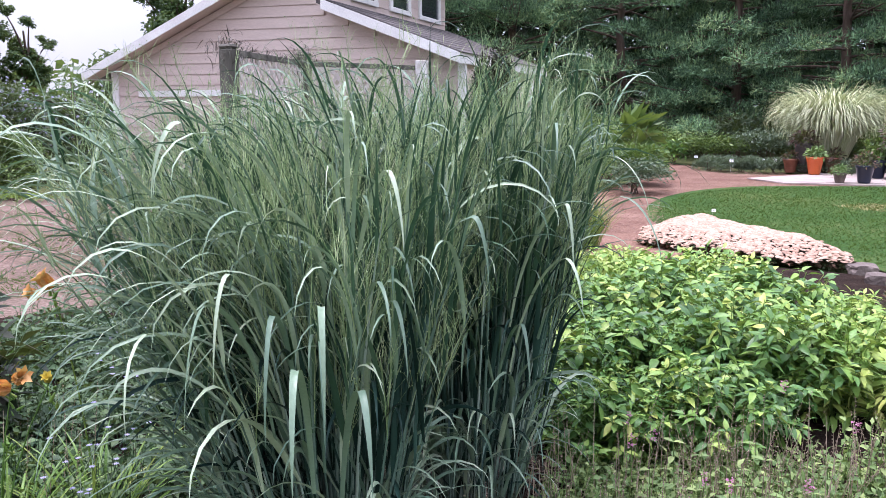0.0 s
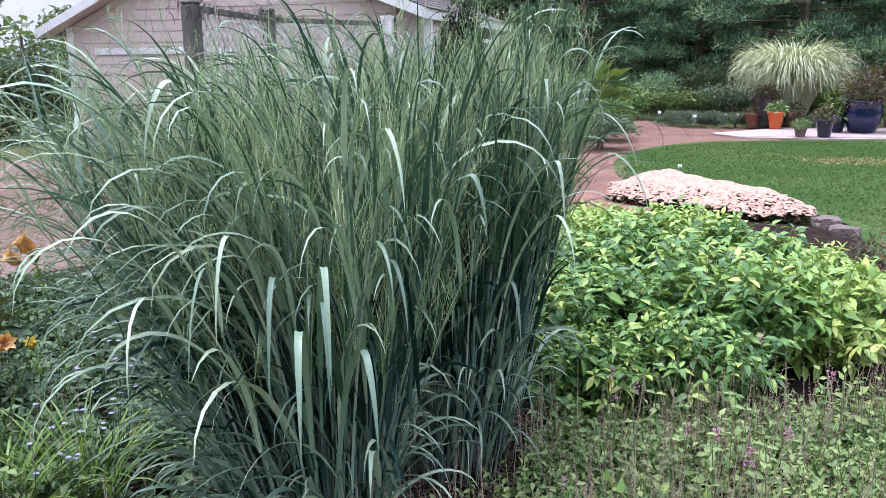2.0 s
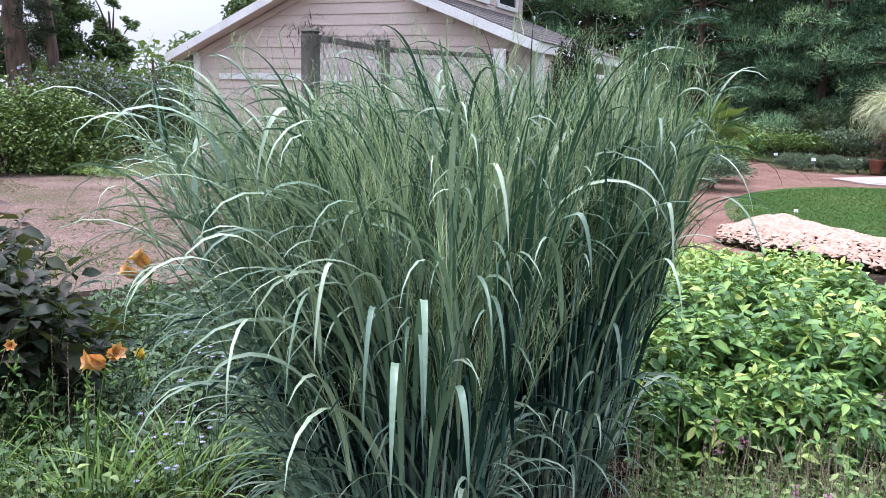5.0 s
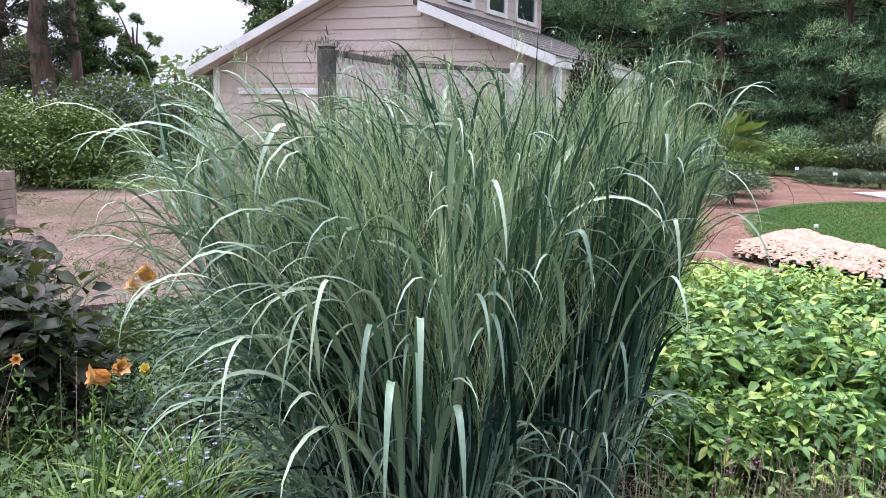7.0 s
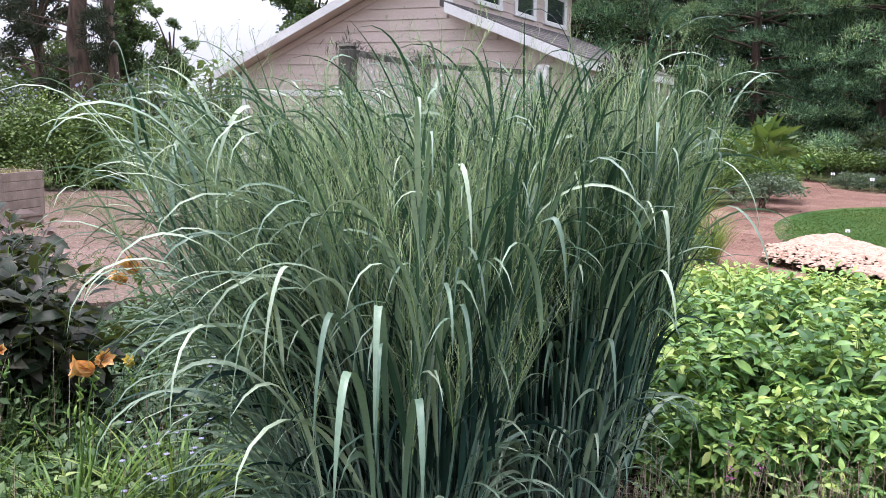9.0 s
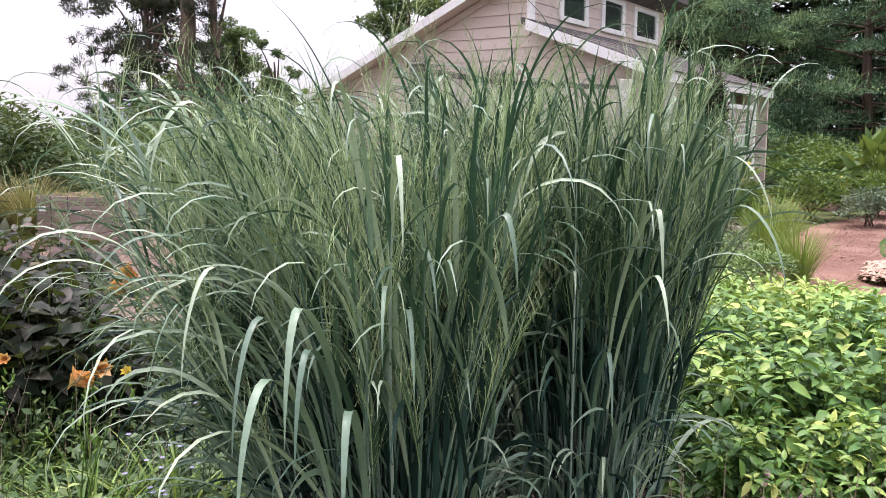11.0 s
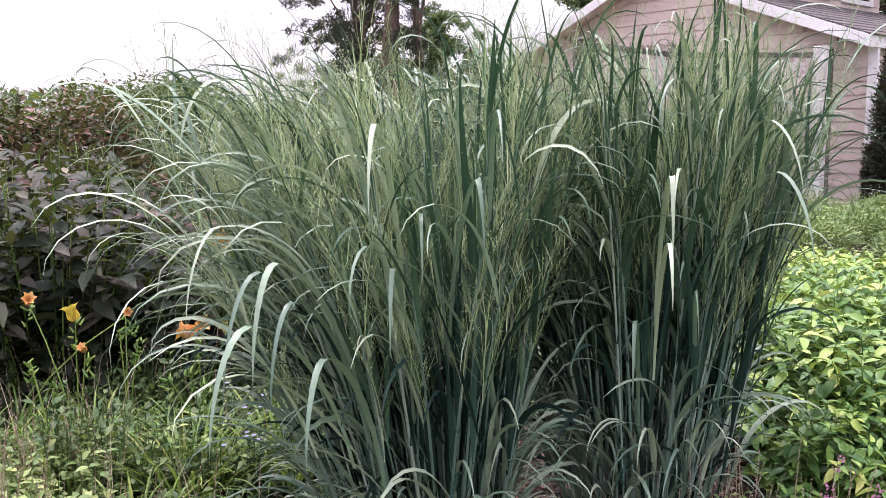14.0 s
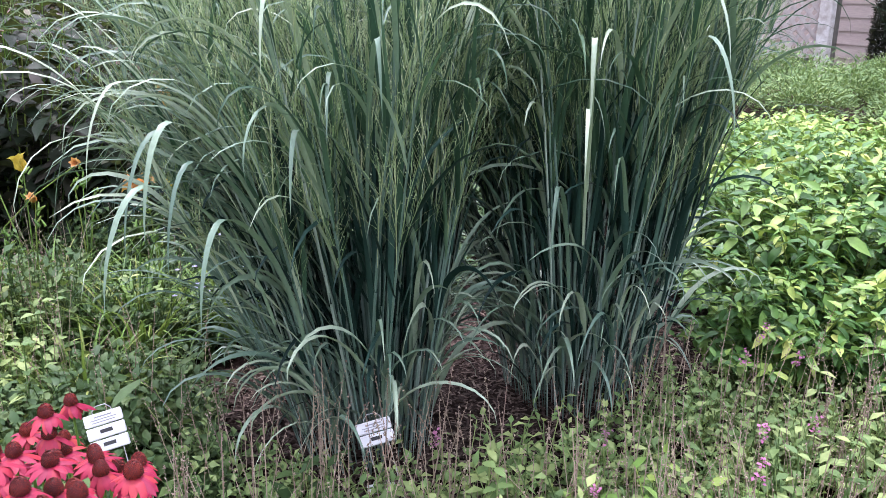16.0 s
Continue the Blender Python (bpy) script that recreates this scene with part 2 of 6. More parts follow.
def smooth_outline(poly, per=6):
    """A closed outline through the corners, rounded (Catmull-Rom)."""
    out, n = [], len(poly)
    for i in range(n):
        p0, p1, p2, p3 = (np.array(poly[(i + k - 1) % n], float) for k in range(4))
        for t in np.arange(per) / per:
            out.append(tuple(0.5 * (2 * p1 + (p2 - p0) * t + (2 * p0 - 5 * p1 + 4 * p2 - p3) * t * t + (3 * p1 - p0 - 3 * p2 + p3) * t ** 3)))
    return out

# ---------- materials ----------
# blade colours carry light: near-black for the clump's inner shade, pale for sky light
M_SWITCH_SHADED = leaf_mat("switchgrass_shaded_leaf", [(0.0, (0.004, 0.014, 0.011)), (0.5, (0.010, 0.031, 0.025)), (0.8, (0.032, 0.078, 0.059)), (0.97, (0.14, 0.225, 0.16))], 0.5, 0.05, 3.0, 0.15, 0.38, (0.05, 0.14, 0.09))
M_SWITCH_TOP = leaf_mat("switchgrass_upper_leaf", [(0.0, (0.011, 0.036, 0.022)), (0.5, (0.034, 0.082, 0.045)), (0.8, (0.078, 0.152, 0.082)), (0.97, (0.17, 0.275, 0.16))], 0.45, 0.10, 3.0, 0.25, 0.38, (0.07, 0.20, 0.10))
M_SWITCH_LIT = leaf_mat("switchgrass_lit_leaf", [(0.1, (0.070, 0.14, 0.102)), (0.5, (0.205, 0.31, 0.208)), (0.85, (0.46, 0.56, 0.39))], 0.42, 0.10, 3.0, 0.45, 0.38, (0.12, 0.24, 0.10))
M_CULM = leaf_mat("switchgrass_stem", [(0.0, (0.05, 0.105, 0.08)), (0.55, (0.15, 0.24, 0.19)), (1.0, (0.46, 0.54, 0.46))], 0.45, 0.02, 4.0, 0.35, 0.38, (0.06, 0.14, 0.09))
M_PANICLE = leaf_mat("switchgrass_panicle", [(0.0, (0.13, 0.23, 0.10)), (0.5, (0.30, 0.42, 0.20)), (1.0, (0.62, 0.65, 0.42))], 0.6, 0.12, 5.0, 0.2, 0.38, (0.22, 0.34, 0.12))
M_GOLD = leaf_mat("golden_leaf", [(0.28, (0.028, 0.09, 0.020)), (0.48, (0.070, 0.185, 0.042)), (0.6, (0.17, 0.32, 0.062)), (0.75, (0.40, 0.50, 0.11))], 0.46, 0.16, 1.1, 0.4, 0.72)
M_GOLD_PALE = leaf_mat("pale_golden_leaf", [(0.28, (0.09, 0.20, 0.04)), (0.48, (0.19, 0.34, 0.07)), (0.62, (0.38, 0.50, 0.11)), (0.78, (0.66, 0.66, 0.20))], 0.42, 0.18, 1.1, 0.35, 0.72)
M_HERB = leaf_mat("herb_leaf", [(0.0, (0.06, 0.13, 0.042)), (0.45, (0.165, 0.27, 0.088)), (0.8, (0.34, 0.43, 0.155)), (1.0, (0.48, 0.46, 0.15))], 0.55, 0.25, 2.5, 0.3)
M_HERB_DEEP = leaf_mat("deep_herb_leaf", [(0.0, (0.025, 0.062, 0.02)), (0.5, (0.06, 0.122, 0.04)), (0.85, (0.14, 0.21, 0.07)), (1.0, (0.26, 0.29, 0.10))], 0.55, 0.2, 2.5, 0.3)
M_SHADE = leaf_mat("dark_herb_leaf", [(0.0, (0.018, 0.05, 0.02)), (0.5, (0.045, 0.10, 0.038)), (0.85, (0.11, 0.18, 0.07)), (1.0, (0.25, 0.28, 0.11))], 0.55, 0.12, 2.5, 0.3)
M_YOUNG = leaf_mat("young_golden_leaf", [(0.3, (0.10, 0.25, 0.05)), (0.5, (0.25, 0.41, 0.085)), (0.62, (0.45, 0.54, 0.13)), (0.75, (0.68, 0.67, 0.23))], 0.42, 0.18, 1.1, 0.35, 0.72)
M_OLDPINE = leaf_mat("old_pine_needle", [(0.0, (0.012, 0.018, 0.014)), (0.6, (0.03, 0.04, 0.028)), (1.0, (0.07, 0.08, 0.05))], 0.7, 0.05, 0.4, 0.2)
M_DRY = leaf_mat("dry_stem", [(0.0, (0.19, 0.12, 0.105)), (0.6, (0.40, 0.31, 0.24)), (1.0, (0.64, 0.55, 0.40))], 0.8, 0.1, 3.0, 0.2)
M_PINK = leaf_mat("pink_petal", [(0.0, (0.36, 0.10, 0.24)), (1.0, (0.56, 0.22, 0.40))], 0.5, 0.3)
M_DARK = leaf_mat("dark_shrub_leaf", [(0.0, (0.009, 0.017, 0.010)), (0.4, (0.020, 0.034, 0.019)), (0.7, (0.048, 0.042, 0.034)), (1.0, (0.085, 0.13, 0.05))], 0.5, 0.1, 2.5, 0.2)
M_BRONZE = leaf_mat("bronze_young_leaf", [(0.0, (0.055, 0.035, 0.032)), (0.6, (0.13, 0.08, 0.07)), (1.0, (0.15, 0.18, 0.075))], 0.5, 0.12, 2.0, 0.2)
M_STRAP = leaf_mat("daylily_leaf", [(0.0, (0.05, 0.14, 0.025)), (0.6, (0.17, 0.31, 0.06)), (0.9, (0.36, 0.40, 0.10)), (1.0, (0.45, 0.27, 0.11))], 0.45, 0.25, 3.0, 0.4)
M_ORANGE = leaf_mat("daylily_petal", [(0.0, (0.74, 0.26, 0.06)), (0.6, (0.82, 0.44, 0.17)), (1.0, (0.85, 0.60, 0.32))], 0.5, 0.3)
M_YELLOW = leaf_mat("yellow_petal", [(0.0, (0.72, 0.52, 0.05)), (1.0, (0.85, 0.68, 0.15))], 0.5, 0.3)
M_CONE_PETAL = leaf_mat("coneflower_petal", [(0.0, (0.17, 0.005, 0.032)), (0.35, (0.28, 0.009, 0.044)), (0.7, (0.36, 0.022, 0.036)), (1.0, (0.46, 0.085, 0.055))], 0.6, 0.08, glow=(0.38, 0.015, 0.04))
M_CONE = leaf_mat("coneflower_cone", [(0.0, (0.03, 0.003, 0.004)), (0.5, (0.12, 0.009, 0.008)), (1.0, (0.34, 0.035, 0.014))], 0.6, 0.0)
M_SEDUM = leaf_mat("sedum_bloom", [(0.0, (0.32, 0.19, 0.135)), (0.5, (0.50, 0.345, 0.26)), (1.0, (0.64, 0.49, 0.38))], 0.8, 0.1, 1.2, 0.2)
M_MOUND = leaf_mat("mound_shrub_leaf", [(0.1, (0.030, 0.075, 0.022)), (0.5, (0.095, 0.17, 0.040)), (0.75, (0.20, 0.29, 0.065)), (0.95, (0.34, 0.40, 0.11))], 0.5, 0.10, 1.6, 0.35, 0.55)
M_TURF = leaf_mat("turf_blade", [(0.0, (0.030, 0.080, 0.022)), (0.6, (0.055, 0.13, 0.034)), (0.9, (0.075, 0.15, 0.045)), (1.0, (0.12, 0.17, 0.06))], 0.6, 0.2, 0.5, 0.1, 0.6)
M_DEEP = leaf_mat("deep_shrub_leaf", [(0.0, (0.014, 0.032, 0.018)), (0.6, (0.035, 0.062, 0.034)), (1.0, (0.085, 0.12, 0.06))], 0.55, 0.15, 0.8, 0.25)
M_SHRUB = leaf_mat("shrub_leaf", [(0.0, (0.035, 0.085, 0.022)), (0.6, (0.085, 0.17, 0.04)), (1.0, (0.22, 0.32, 0.07))], 0.5, 0.25, 0.8, 0.35)
M_BLUEGREEN = leaf_mat("juniper_leaf", [(0.0, (0.055, 0.12, 0.042)), (0.6, (0.165, 0.275, 0.095)), (1.0, (0.36, 0.47, 0.17))], 0.6, 0.15, 1.5, 0.3)
M_RUST = leaf_mat("rust_leaf", [(0.0, (0.022, 0.04, 0.018)), (0.4, (0.05, 0.07, 0.03)), (0.65, (0.11, 0.065, 0.042)), (1.0, (0.30, 0.11, 0.085))], 0.5, 0.1, 0.7, 0.3)
M_LILAC = leaf_mat("lilac_bloom", [(0.0, (0.28, 0.27, 0.52)), (1.0, (0.52, 0.50, 0.74))], 0.6, 0.3)
M_REDLEAF = leaf_mat("red_leaf", [(0.0, (0.02, 0.028, 0.018)), (0.5, (0.05, 0.03, 0.028)), (0.8, (0.13, 0.04, 0.05)), (1.0, (0.42, 0.10, 0.12))], 0.5, 0.2)
# patch contrast paints lit plumes and shaded gaps in, besides the needles' own variation
M_PINE = leaf_mat("pine_needle", [(0.32, (0.016, 0.036, 0.026)), (0.48, (0.075, 0.15, 0.088)), (0.6, (0.23, 0.39, 0.20)), (0.76, (0.50, 0.58, 0.24))], 0.75, 0.06, 0.55, 0.1, 0.75)
M_TREE = leaf_mat("tree_leaf", [(0.0, (0.025, 0.06, 0.025)), (0.6, (0.065, 0.125, 0.05)), (1.0, (0.15, 0.22, 0.09))], 0.55, 0.25, 0.3, 0.3)
M_STRIPE = leaf_mat("striped_grass_leaf", [(0.0, (0.24, 0.32, 0.13)), (0.35, (0.52, 0.57, 0.34)), (1.0, (0.80, 0.80, 0.58))], 0.5, 0.2, 2.0, 0.3)
M_SAGE = leaf_mat("sage_leaf", [(0.0, (0.05, 0.085, 0.06)), (0.6, (0.12, 0.175, 0.12)), (1.0, (0.24, 0.30, 0.21))], 0.6, 0.15, 1.5, 0.3)
M_HEDGE = leaf_mat("hedge_leaf", [(0.0, (0.018, 0.042, 0.016)), (0.6, (0.045, 0.092, 0.030)), (1.0, (0.12, 0.18, 0.06))], 0.5, 0.15, 0.9, 0.3)
M_TAN = leaf_mat("tan_grass_leaf", [(0.0, (0.14, 0.14, 0.05)), (0.6, (0.30, 0.26, 0.11)), (1.0, (0.44, 0.37, 0.20))], 0.7, 0.2)
M_LIME = leaf_mat("lime_grass_leaf", [(0.0, (0.08, 0.17, 0.03)), (1.0, (0.26, 0.36, 0.07))], 0.5, 0.25)
M_DARKPINE = leaf_mat("dark_evergreen_needle", [(0.0, (0.009, 0.012, 0.009)), (0.6, (0.022, 0.026, 0.020)), (1.0, (0.07, 0.055, 0.042))], 0.7, 0.05, 2.0, 0.2)
M_BARK = plain_mat("bark", (0.055, 0.034, 0.025), (0.15, 0.10, 0.075), 5, 0.9, 0, 0.9, 22, (1, 1, 0.2), 0.05)
M_SIDING = plain_mat("tan_siding", (0.53, 0.43, 0.385), (0.59, 0.49, 0.44), 2.5, 0.65, 0, 0.15, 45, (0.3, 1, 2))
M_TRIM = plain_mat("white_trim", (0.72, 0.71, 0.70), (0.82, 0.82, 0.80), 3, 0.5, 0, 0.1, 40)
M_PEEL = plain_mat("peeling_white_paint", (0.50, 0.46, 0.42), (0.80, 0.79, 0.77), 9, 0.7, 0, 0.6, 50)
M_SHINGLE = plain_mat("asphalt_shingle", (0.075, 0.067, 0.066), (0.14, 0.125, 0.12), 4, 1.0, 0, 0.8, 80)
M_GREYWOOD = plain_mat("weathered_wood", (0.05, 0.048, 0.04), (0.16, 0.15, 0.125), 5, 0.85, 0, 0.7, 40, (1, 1, 0.15))
M_SLAT = plain_mat("pale_lattice", (0.48, 0.42, 0.395), (0.62, 0.56, 0.53), 6, 0.8, 0, 0.3, 60)
M_CRATE = plain_mat("crate_board", (0.20, 0.155, 0.125), (0.30, 0.24, 0.20), 5, 0.8, 0, 0.4, 40, (0.2, 1, 1))
M_INK = plain_mat("dark_print", (0.03, 0.03, 0.03), (0.05, 0.05, 0.05), 9, 0.6)
M_PRINT = plain_mat("grey_print", (0.30, 0.31, 0.33), (0.38, 0.39, 0.41), 9, 0.6)
M_TAG = plain_mat("white_tag", (0.78, 0.80, 0.80), (0.86, 0.87, 0.88), 12, 0.35, 0, 0.03)
M_WIRE = plain_mat("galvanised_wire", (0.4, 0.4, 0.4), (0.55, 0.55, 0.55), 20, 0.4, 0.9, 0.1)
M_ORANGEPOT = plain_mat("orange_pot_glaze", (0.62, 0.115, 0.025), (0.70, 0.15, 0.035), 4, 0.4, 0, 0.1)
M_TERRA = plain_mat("terracotta", (0.20, 0.075, 0.045), (0.27, 0.11, 0.07), 6, 0.8)
M_COBALT = plain_mat("cobalt_glaze", (0.006, 0.010, 0.045), (0.010, 0.016, 0.075), 5, 0.15, 0, 0.1)
M_NAVY = plain_mat("navy_glaze", (0.012, 0.018, 0.04), (0.022, 0.03, 0.06), 5, 0.3, 0, 0.1)
M_URN = plain_mat("dark_grey_pot", (0.05, 0.042, 0.042), (0.09, 0.078, 0.075), 5, 0.7)
M_FLAG = plain_mat("flagstone", (0.34, 0.27, 0.25), (0.44, 0.37, 0.34), 2, 0.85, 0, 0.4, 30)
M_STONE = plain_mat("edging_stone", (0.11, 0.085, 0.075), (0.20, 0.16, 0.14), 4, 0.9, 0, 0.9, 25, (1, 1, 1), 0.03)
M_REDROCK = plain_mat("red_boulder", (0.25, 0.15, 0.12), (0.36, 0.23, 0.19), 3, 0.9, 0, 0.9, 18, (1, 1, 1), 0.03)
M_CHIP = leaf_mat("bark_chip", [(0.0, (0.022, 0.013, 0.010)), (0.5, (0.055, 0.036, 0.028)), (0.75, (0.15, 0.11, 0.085)), (0.95, (0.42, 0.35, 0.28))], 0.9, 0.0, 2.0, 0.2)
M_REDCHIP = leaf_mat("red_path_chip", [(0.0, (0.15, 0.085, 0.065)), (0.5, (0.23, 0.14, 0.11)), (1.0, (0.36, 0.245, 0.20))], 0.9, 0.0, 1.0, 0.2)


def ground_mat(name, stops, s1, s2, bump_s=0.8, dist=0.03):
    m, n, l, b, out = node_mat(name)
    big, small = noise_fac(n, l, s1, 6), noise_fac(n, l, s2, 5)
    f = n.new("ShaderNodeMath")
    f.operation = "MULTIPLY_ADD"
    l.new(big, f.inputs[0])
    f.inputs[1].default_value = 0.5
    h = n.new("ShaderNodeMath")
    h.operation = "MULTIPLY"
    l.new(small, h.inputs[0])
    h.inputs[1].default_value = 0.5
    l.new(h.outputs[0], f.inputs[2])
    l.new(ramp(n, l, f.outputs[0], stops), b.inputs["Base Color"])
    b.inputs["Roughness"].default_value = 1.0
    b.inputs["Specular IOR Level"].default_value = 0.08
    bump(n, l, b, small, bump_s, dist)
    return m


M_GROUND = ground_mat("far_ground", [(0.35, (0.05, 0.075, 0.025)), (0.65, (0.12, 0.12, 0.055))], 0.4, 9)
M_LAWN = ground_mat("lawn_turf", [(0.40, (0.028, 0.070, 0.018)), (0.5, (0.045, 0.10, 0.026)), (0.60, (0.11, 0.13, 0.045))], 0.35, 30, 1.0, 0.04)
M_PATH = ground_mat("red_mulch_path", [(0.3, (0.12, 0.062, 0.044)), (0.5, (0.22, 0.128, 0.098)), (0.7, (0.34, 0.225, 0.18))], 1.2, 26, 1.0, 0.04)
M_DIRT = ground_mat("bare_earth", [(0.40, (0.085, 0.095, 0.045)), (0.455, (0.135, 0.10, 0.078)), (0.53, (0.18, 0.13, 0.108)), (0.66, (0.28, 0.21, 0.18))], 0.6, 22, 1.0, 0.04)
M_BED = ground_mat("bed_mulch", [(0.3, (0.010, 0.006, 0.005)), (0.55, (0.028, 0.018, 0.014)), (0.72, (0.08, 0.057, 0.045))], 5, 60, 1.0, 0.02)

m_glass, gn, gl, gb, go = node_mat("window_glass")
gb.inputs["Base Color"].default_value = (0.02, 0.025, 0.03, 1)
gb.inputs["Roughness"].default_value = 0.05
gb.inputs["Specular IOR Level"].default_value = 0.8
M_GLASS = m_glass

# ---------- ground ----------


def sheet(name, outline, z, mat, label, category):
    bm = bmesh.new()
    bm.faces.new([bm.verts.new((x, y, z)) for x, y in outline])
    ob = part(name, bm, mat)
    return tagged(ob, label, category, kind="structure")


sheet("ground", [(-900, -900), (900, -900), (900, 900), (-900, 900)], -0.03, M_GROUND, "rough green and brown garden ground", "ground")
LAWN = [(0.08, 13.4), (0.02, 14.6), (0.2, 16.0), (0.65, 17.3), (1.3, 18.3), (2.4, 19.0), (4.6, 19.4), (8, 20.0), (13, 18), (14, 10), (10, 4), (3.6, 5.6), (2.95, 8.8), (2.5, 9.7), (1.3, 11.0), (0.4, 11.9)]
PATH_ = [(-1.4, 8.6), (-1.2, 12), (-1.3, 16), (-0.7, 20), (-1.0, 24), (-0.4, 26.4), (0.3, 25.5), (0.8, 23.2), (2.2, 22.3), (5, 23.5), (9, 24), (10, 20), (8, 19.6), (4.6, 19.0), (2.4, 18.6), (1.6, 17.5), (0.9, 14.5), (1.0, 11), (0.6, 9)]
DIRT = [(-17, 9.0), (-15.5, 11.4), (-13, 12.2), (-11, 12.9), (-7, 12.6), (-5.4, 10), (-4.2, 6.5), (-4.4, 4.4), (-6, 4.2), (-9, 4.4), (-13, 3.2), (-18, 3)]
BED = [(-7, 1.5), (-4, 5.5), (-3.5, 9), (-2.4, 12.6), (-1.2, 9.5), (0.3, 9.2), (1.5, 8.9), (3.1, 8.2), (4, 5), (3.8, 1), (3.2, -0.6), (0.5, -0.15), (-2, -0.1), (-5, -0.2)]
sheet("lawn", smooth_outline(LAWN), 0.012, M_LAWN, "mown green lawn with a dry tan patch", "lawn")
sheet("mulch_path", smooth_outline(PATH_), 0.004, M_PATH, "red-brown bark mulch garden path", "path")
sheet("bare_yard", smooth_outline(DIRT), -0.004, M_DIRT, "bare pinkish earth with tufts of grass", "bare earth")
sheet("planting_bed", smooth_outline(BED), 0.0, M_BED, "dark shredded bark mulch of the planting bed", "mulch bed")


def chips(name, poly, n, size, mat, z, label):
    px, py = in_poly(poly, n)
    k = len(px)
    v = np.array([(-1, -0.22, 0), (1, -0.22, 0.04), (1, 0.22, 0), (-1, 0.22, 0.06)]) * 0.5
    R = turn(U(0, 6.28, k), U(-0.15, 0.15, k), U(-0.3, 0.3, k))
    V, F = scatter((v, np.array([(0, 1, 2, 3)])), R, np.stack([px, py, np.full(k, z) + U(0.004, 0.016, k)], -1), U(size * 0.5, size * 1.5, k))
    return tagged(put(name, mesh_np(name, V, F, False), mat), label, "mulch", kind="stuff")


chips("bark_chips", [(-0.9, 1.0), (0.7, 1.0), (1.0, 2.6), (0.9, 3.1), (0.2, 3.3), (-0.9, 2.9)], 17000, 0.03, M_CHIP, 0.004, "loose shredded bark between the grasses")
chips("path_chips", [(-1.0, 11), (0.6, 11), (0.1, 16), (1.2, 18.6), (5, 19.3), (5, 22), (0.4, 25), (-0.6, 24)], 14000, 0.045, M_REDCHIP, 0.006, "loose reddish wood chips on the path")

# short blades that roughen the lawn where it is nearest
LAWN_NEAR = [(0.3, 12.3), (0.2, 14.6), (0.4, 16.0), (0.9, 17.3), (1.6, 18.2), (2.6, 18.7), (5.2, 19.3), (7.5, 17.5), (6.0, 11.0), (3.8, 7.0), (3.1, 8.9), (2.6, 9.9), (1.4, 11.2)]
px, py = in_poly(LAWN_NEAR, 42000)
k = len(px)
dry = np.hypot((px - 4.1) / 0.75, (py - 15.0) / 0.55) + rng.normal(0, 0.18, k) < 1
V, F = scatter(kite(0.3, 0.2, 0.3), turn(U(0, 6.28, dry.sum()), U(0.2, 1.0, dry.sum()), U(-0.5, 0.5, dry.sum())), np.stack([px[dry], py[dry], np.full(dry.sum(), 0.013)], -1), U(0.04, 0.09, dry.sum()))
tagged(put("dry_grass", mesh_np("dry_grass", V, F), M_TAN), "dry tan patch of lawn grass", "grass", kind="stuff")
V, F = scatter(kite(0.3, 0.2, 0.3), turn(U(0, 6.28, k), U(0.2, 1.2, k), U(-0.5, 0.5, k)), np.stack([px, py, np.full(k, 0.012)], -1), U(0.025, 0.07, k))
tagged(put("lawn_grass", mesh_np("lawn_grass", V, F), M_TURF), "short mown green grass blades", "grass", kind="stuff")
chips("yard_litter", [(-15, 9), (-13, 11.4), (-9, 12.4), (-6, 10.5), (-4.6, 6.5), (-5.5, 4.6), (-9, 4.8), (-13, 4)], 9000, 0.05, M_REDCHIP, -0.004, "scattered wood chips on bare earth")
# thin tufts in the bare yard
px, py = in_poly([(-15, 9), (-13, 11.4), (-9, 12.4), (-6, 10.5), (-4.6, 6.5), (-5.5, 4.6), (-9, 4.8), (-13, 4)], 5000)
keep = np.sin(px * 1.3 + py * 0.6) + np.sin(py * 2.1 - px * 0.5) + rng.normal(0, 0.5, len(px)) > 0.9
px, py = px[keep], py[keep]
k = len(px) * 5
V, F = scatter(kite(0.12, 0.2, 0.3), turn(U(0, 6.28, k), U(0.3, 1.3, k), U(-0.5, 0.5, k)), np.stack([np.repeat(px, 5) + rng.normal(0, 0.03, k), np.repeat(py, 5) + rng.normal(0, 0.03, k), np.full(k, -0.002)], -1), U(0.03, 0.09, k))
tagged(put("yard_grass", mesh_np("yard_grass", V, F), M_TURF), "thin green grass tufts in bare earth", "grass", kind="stuff")

# ---------- switchgrass ----------


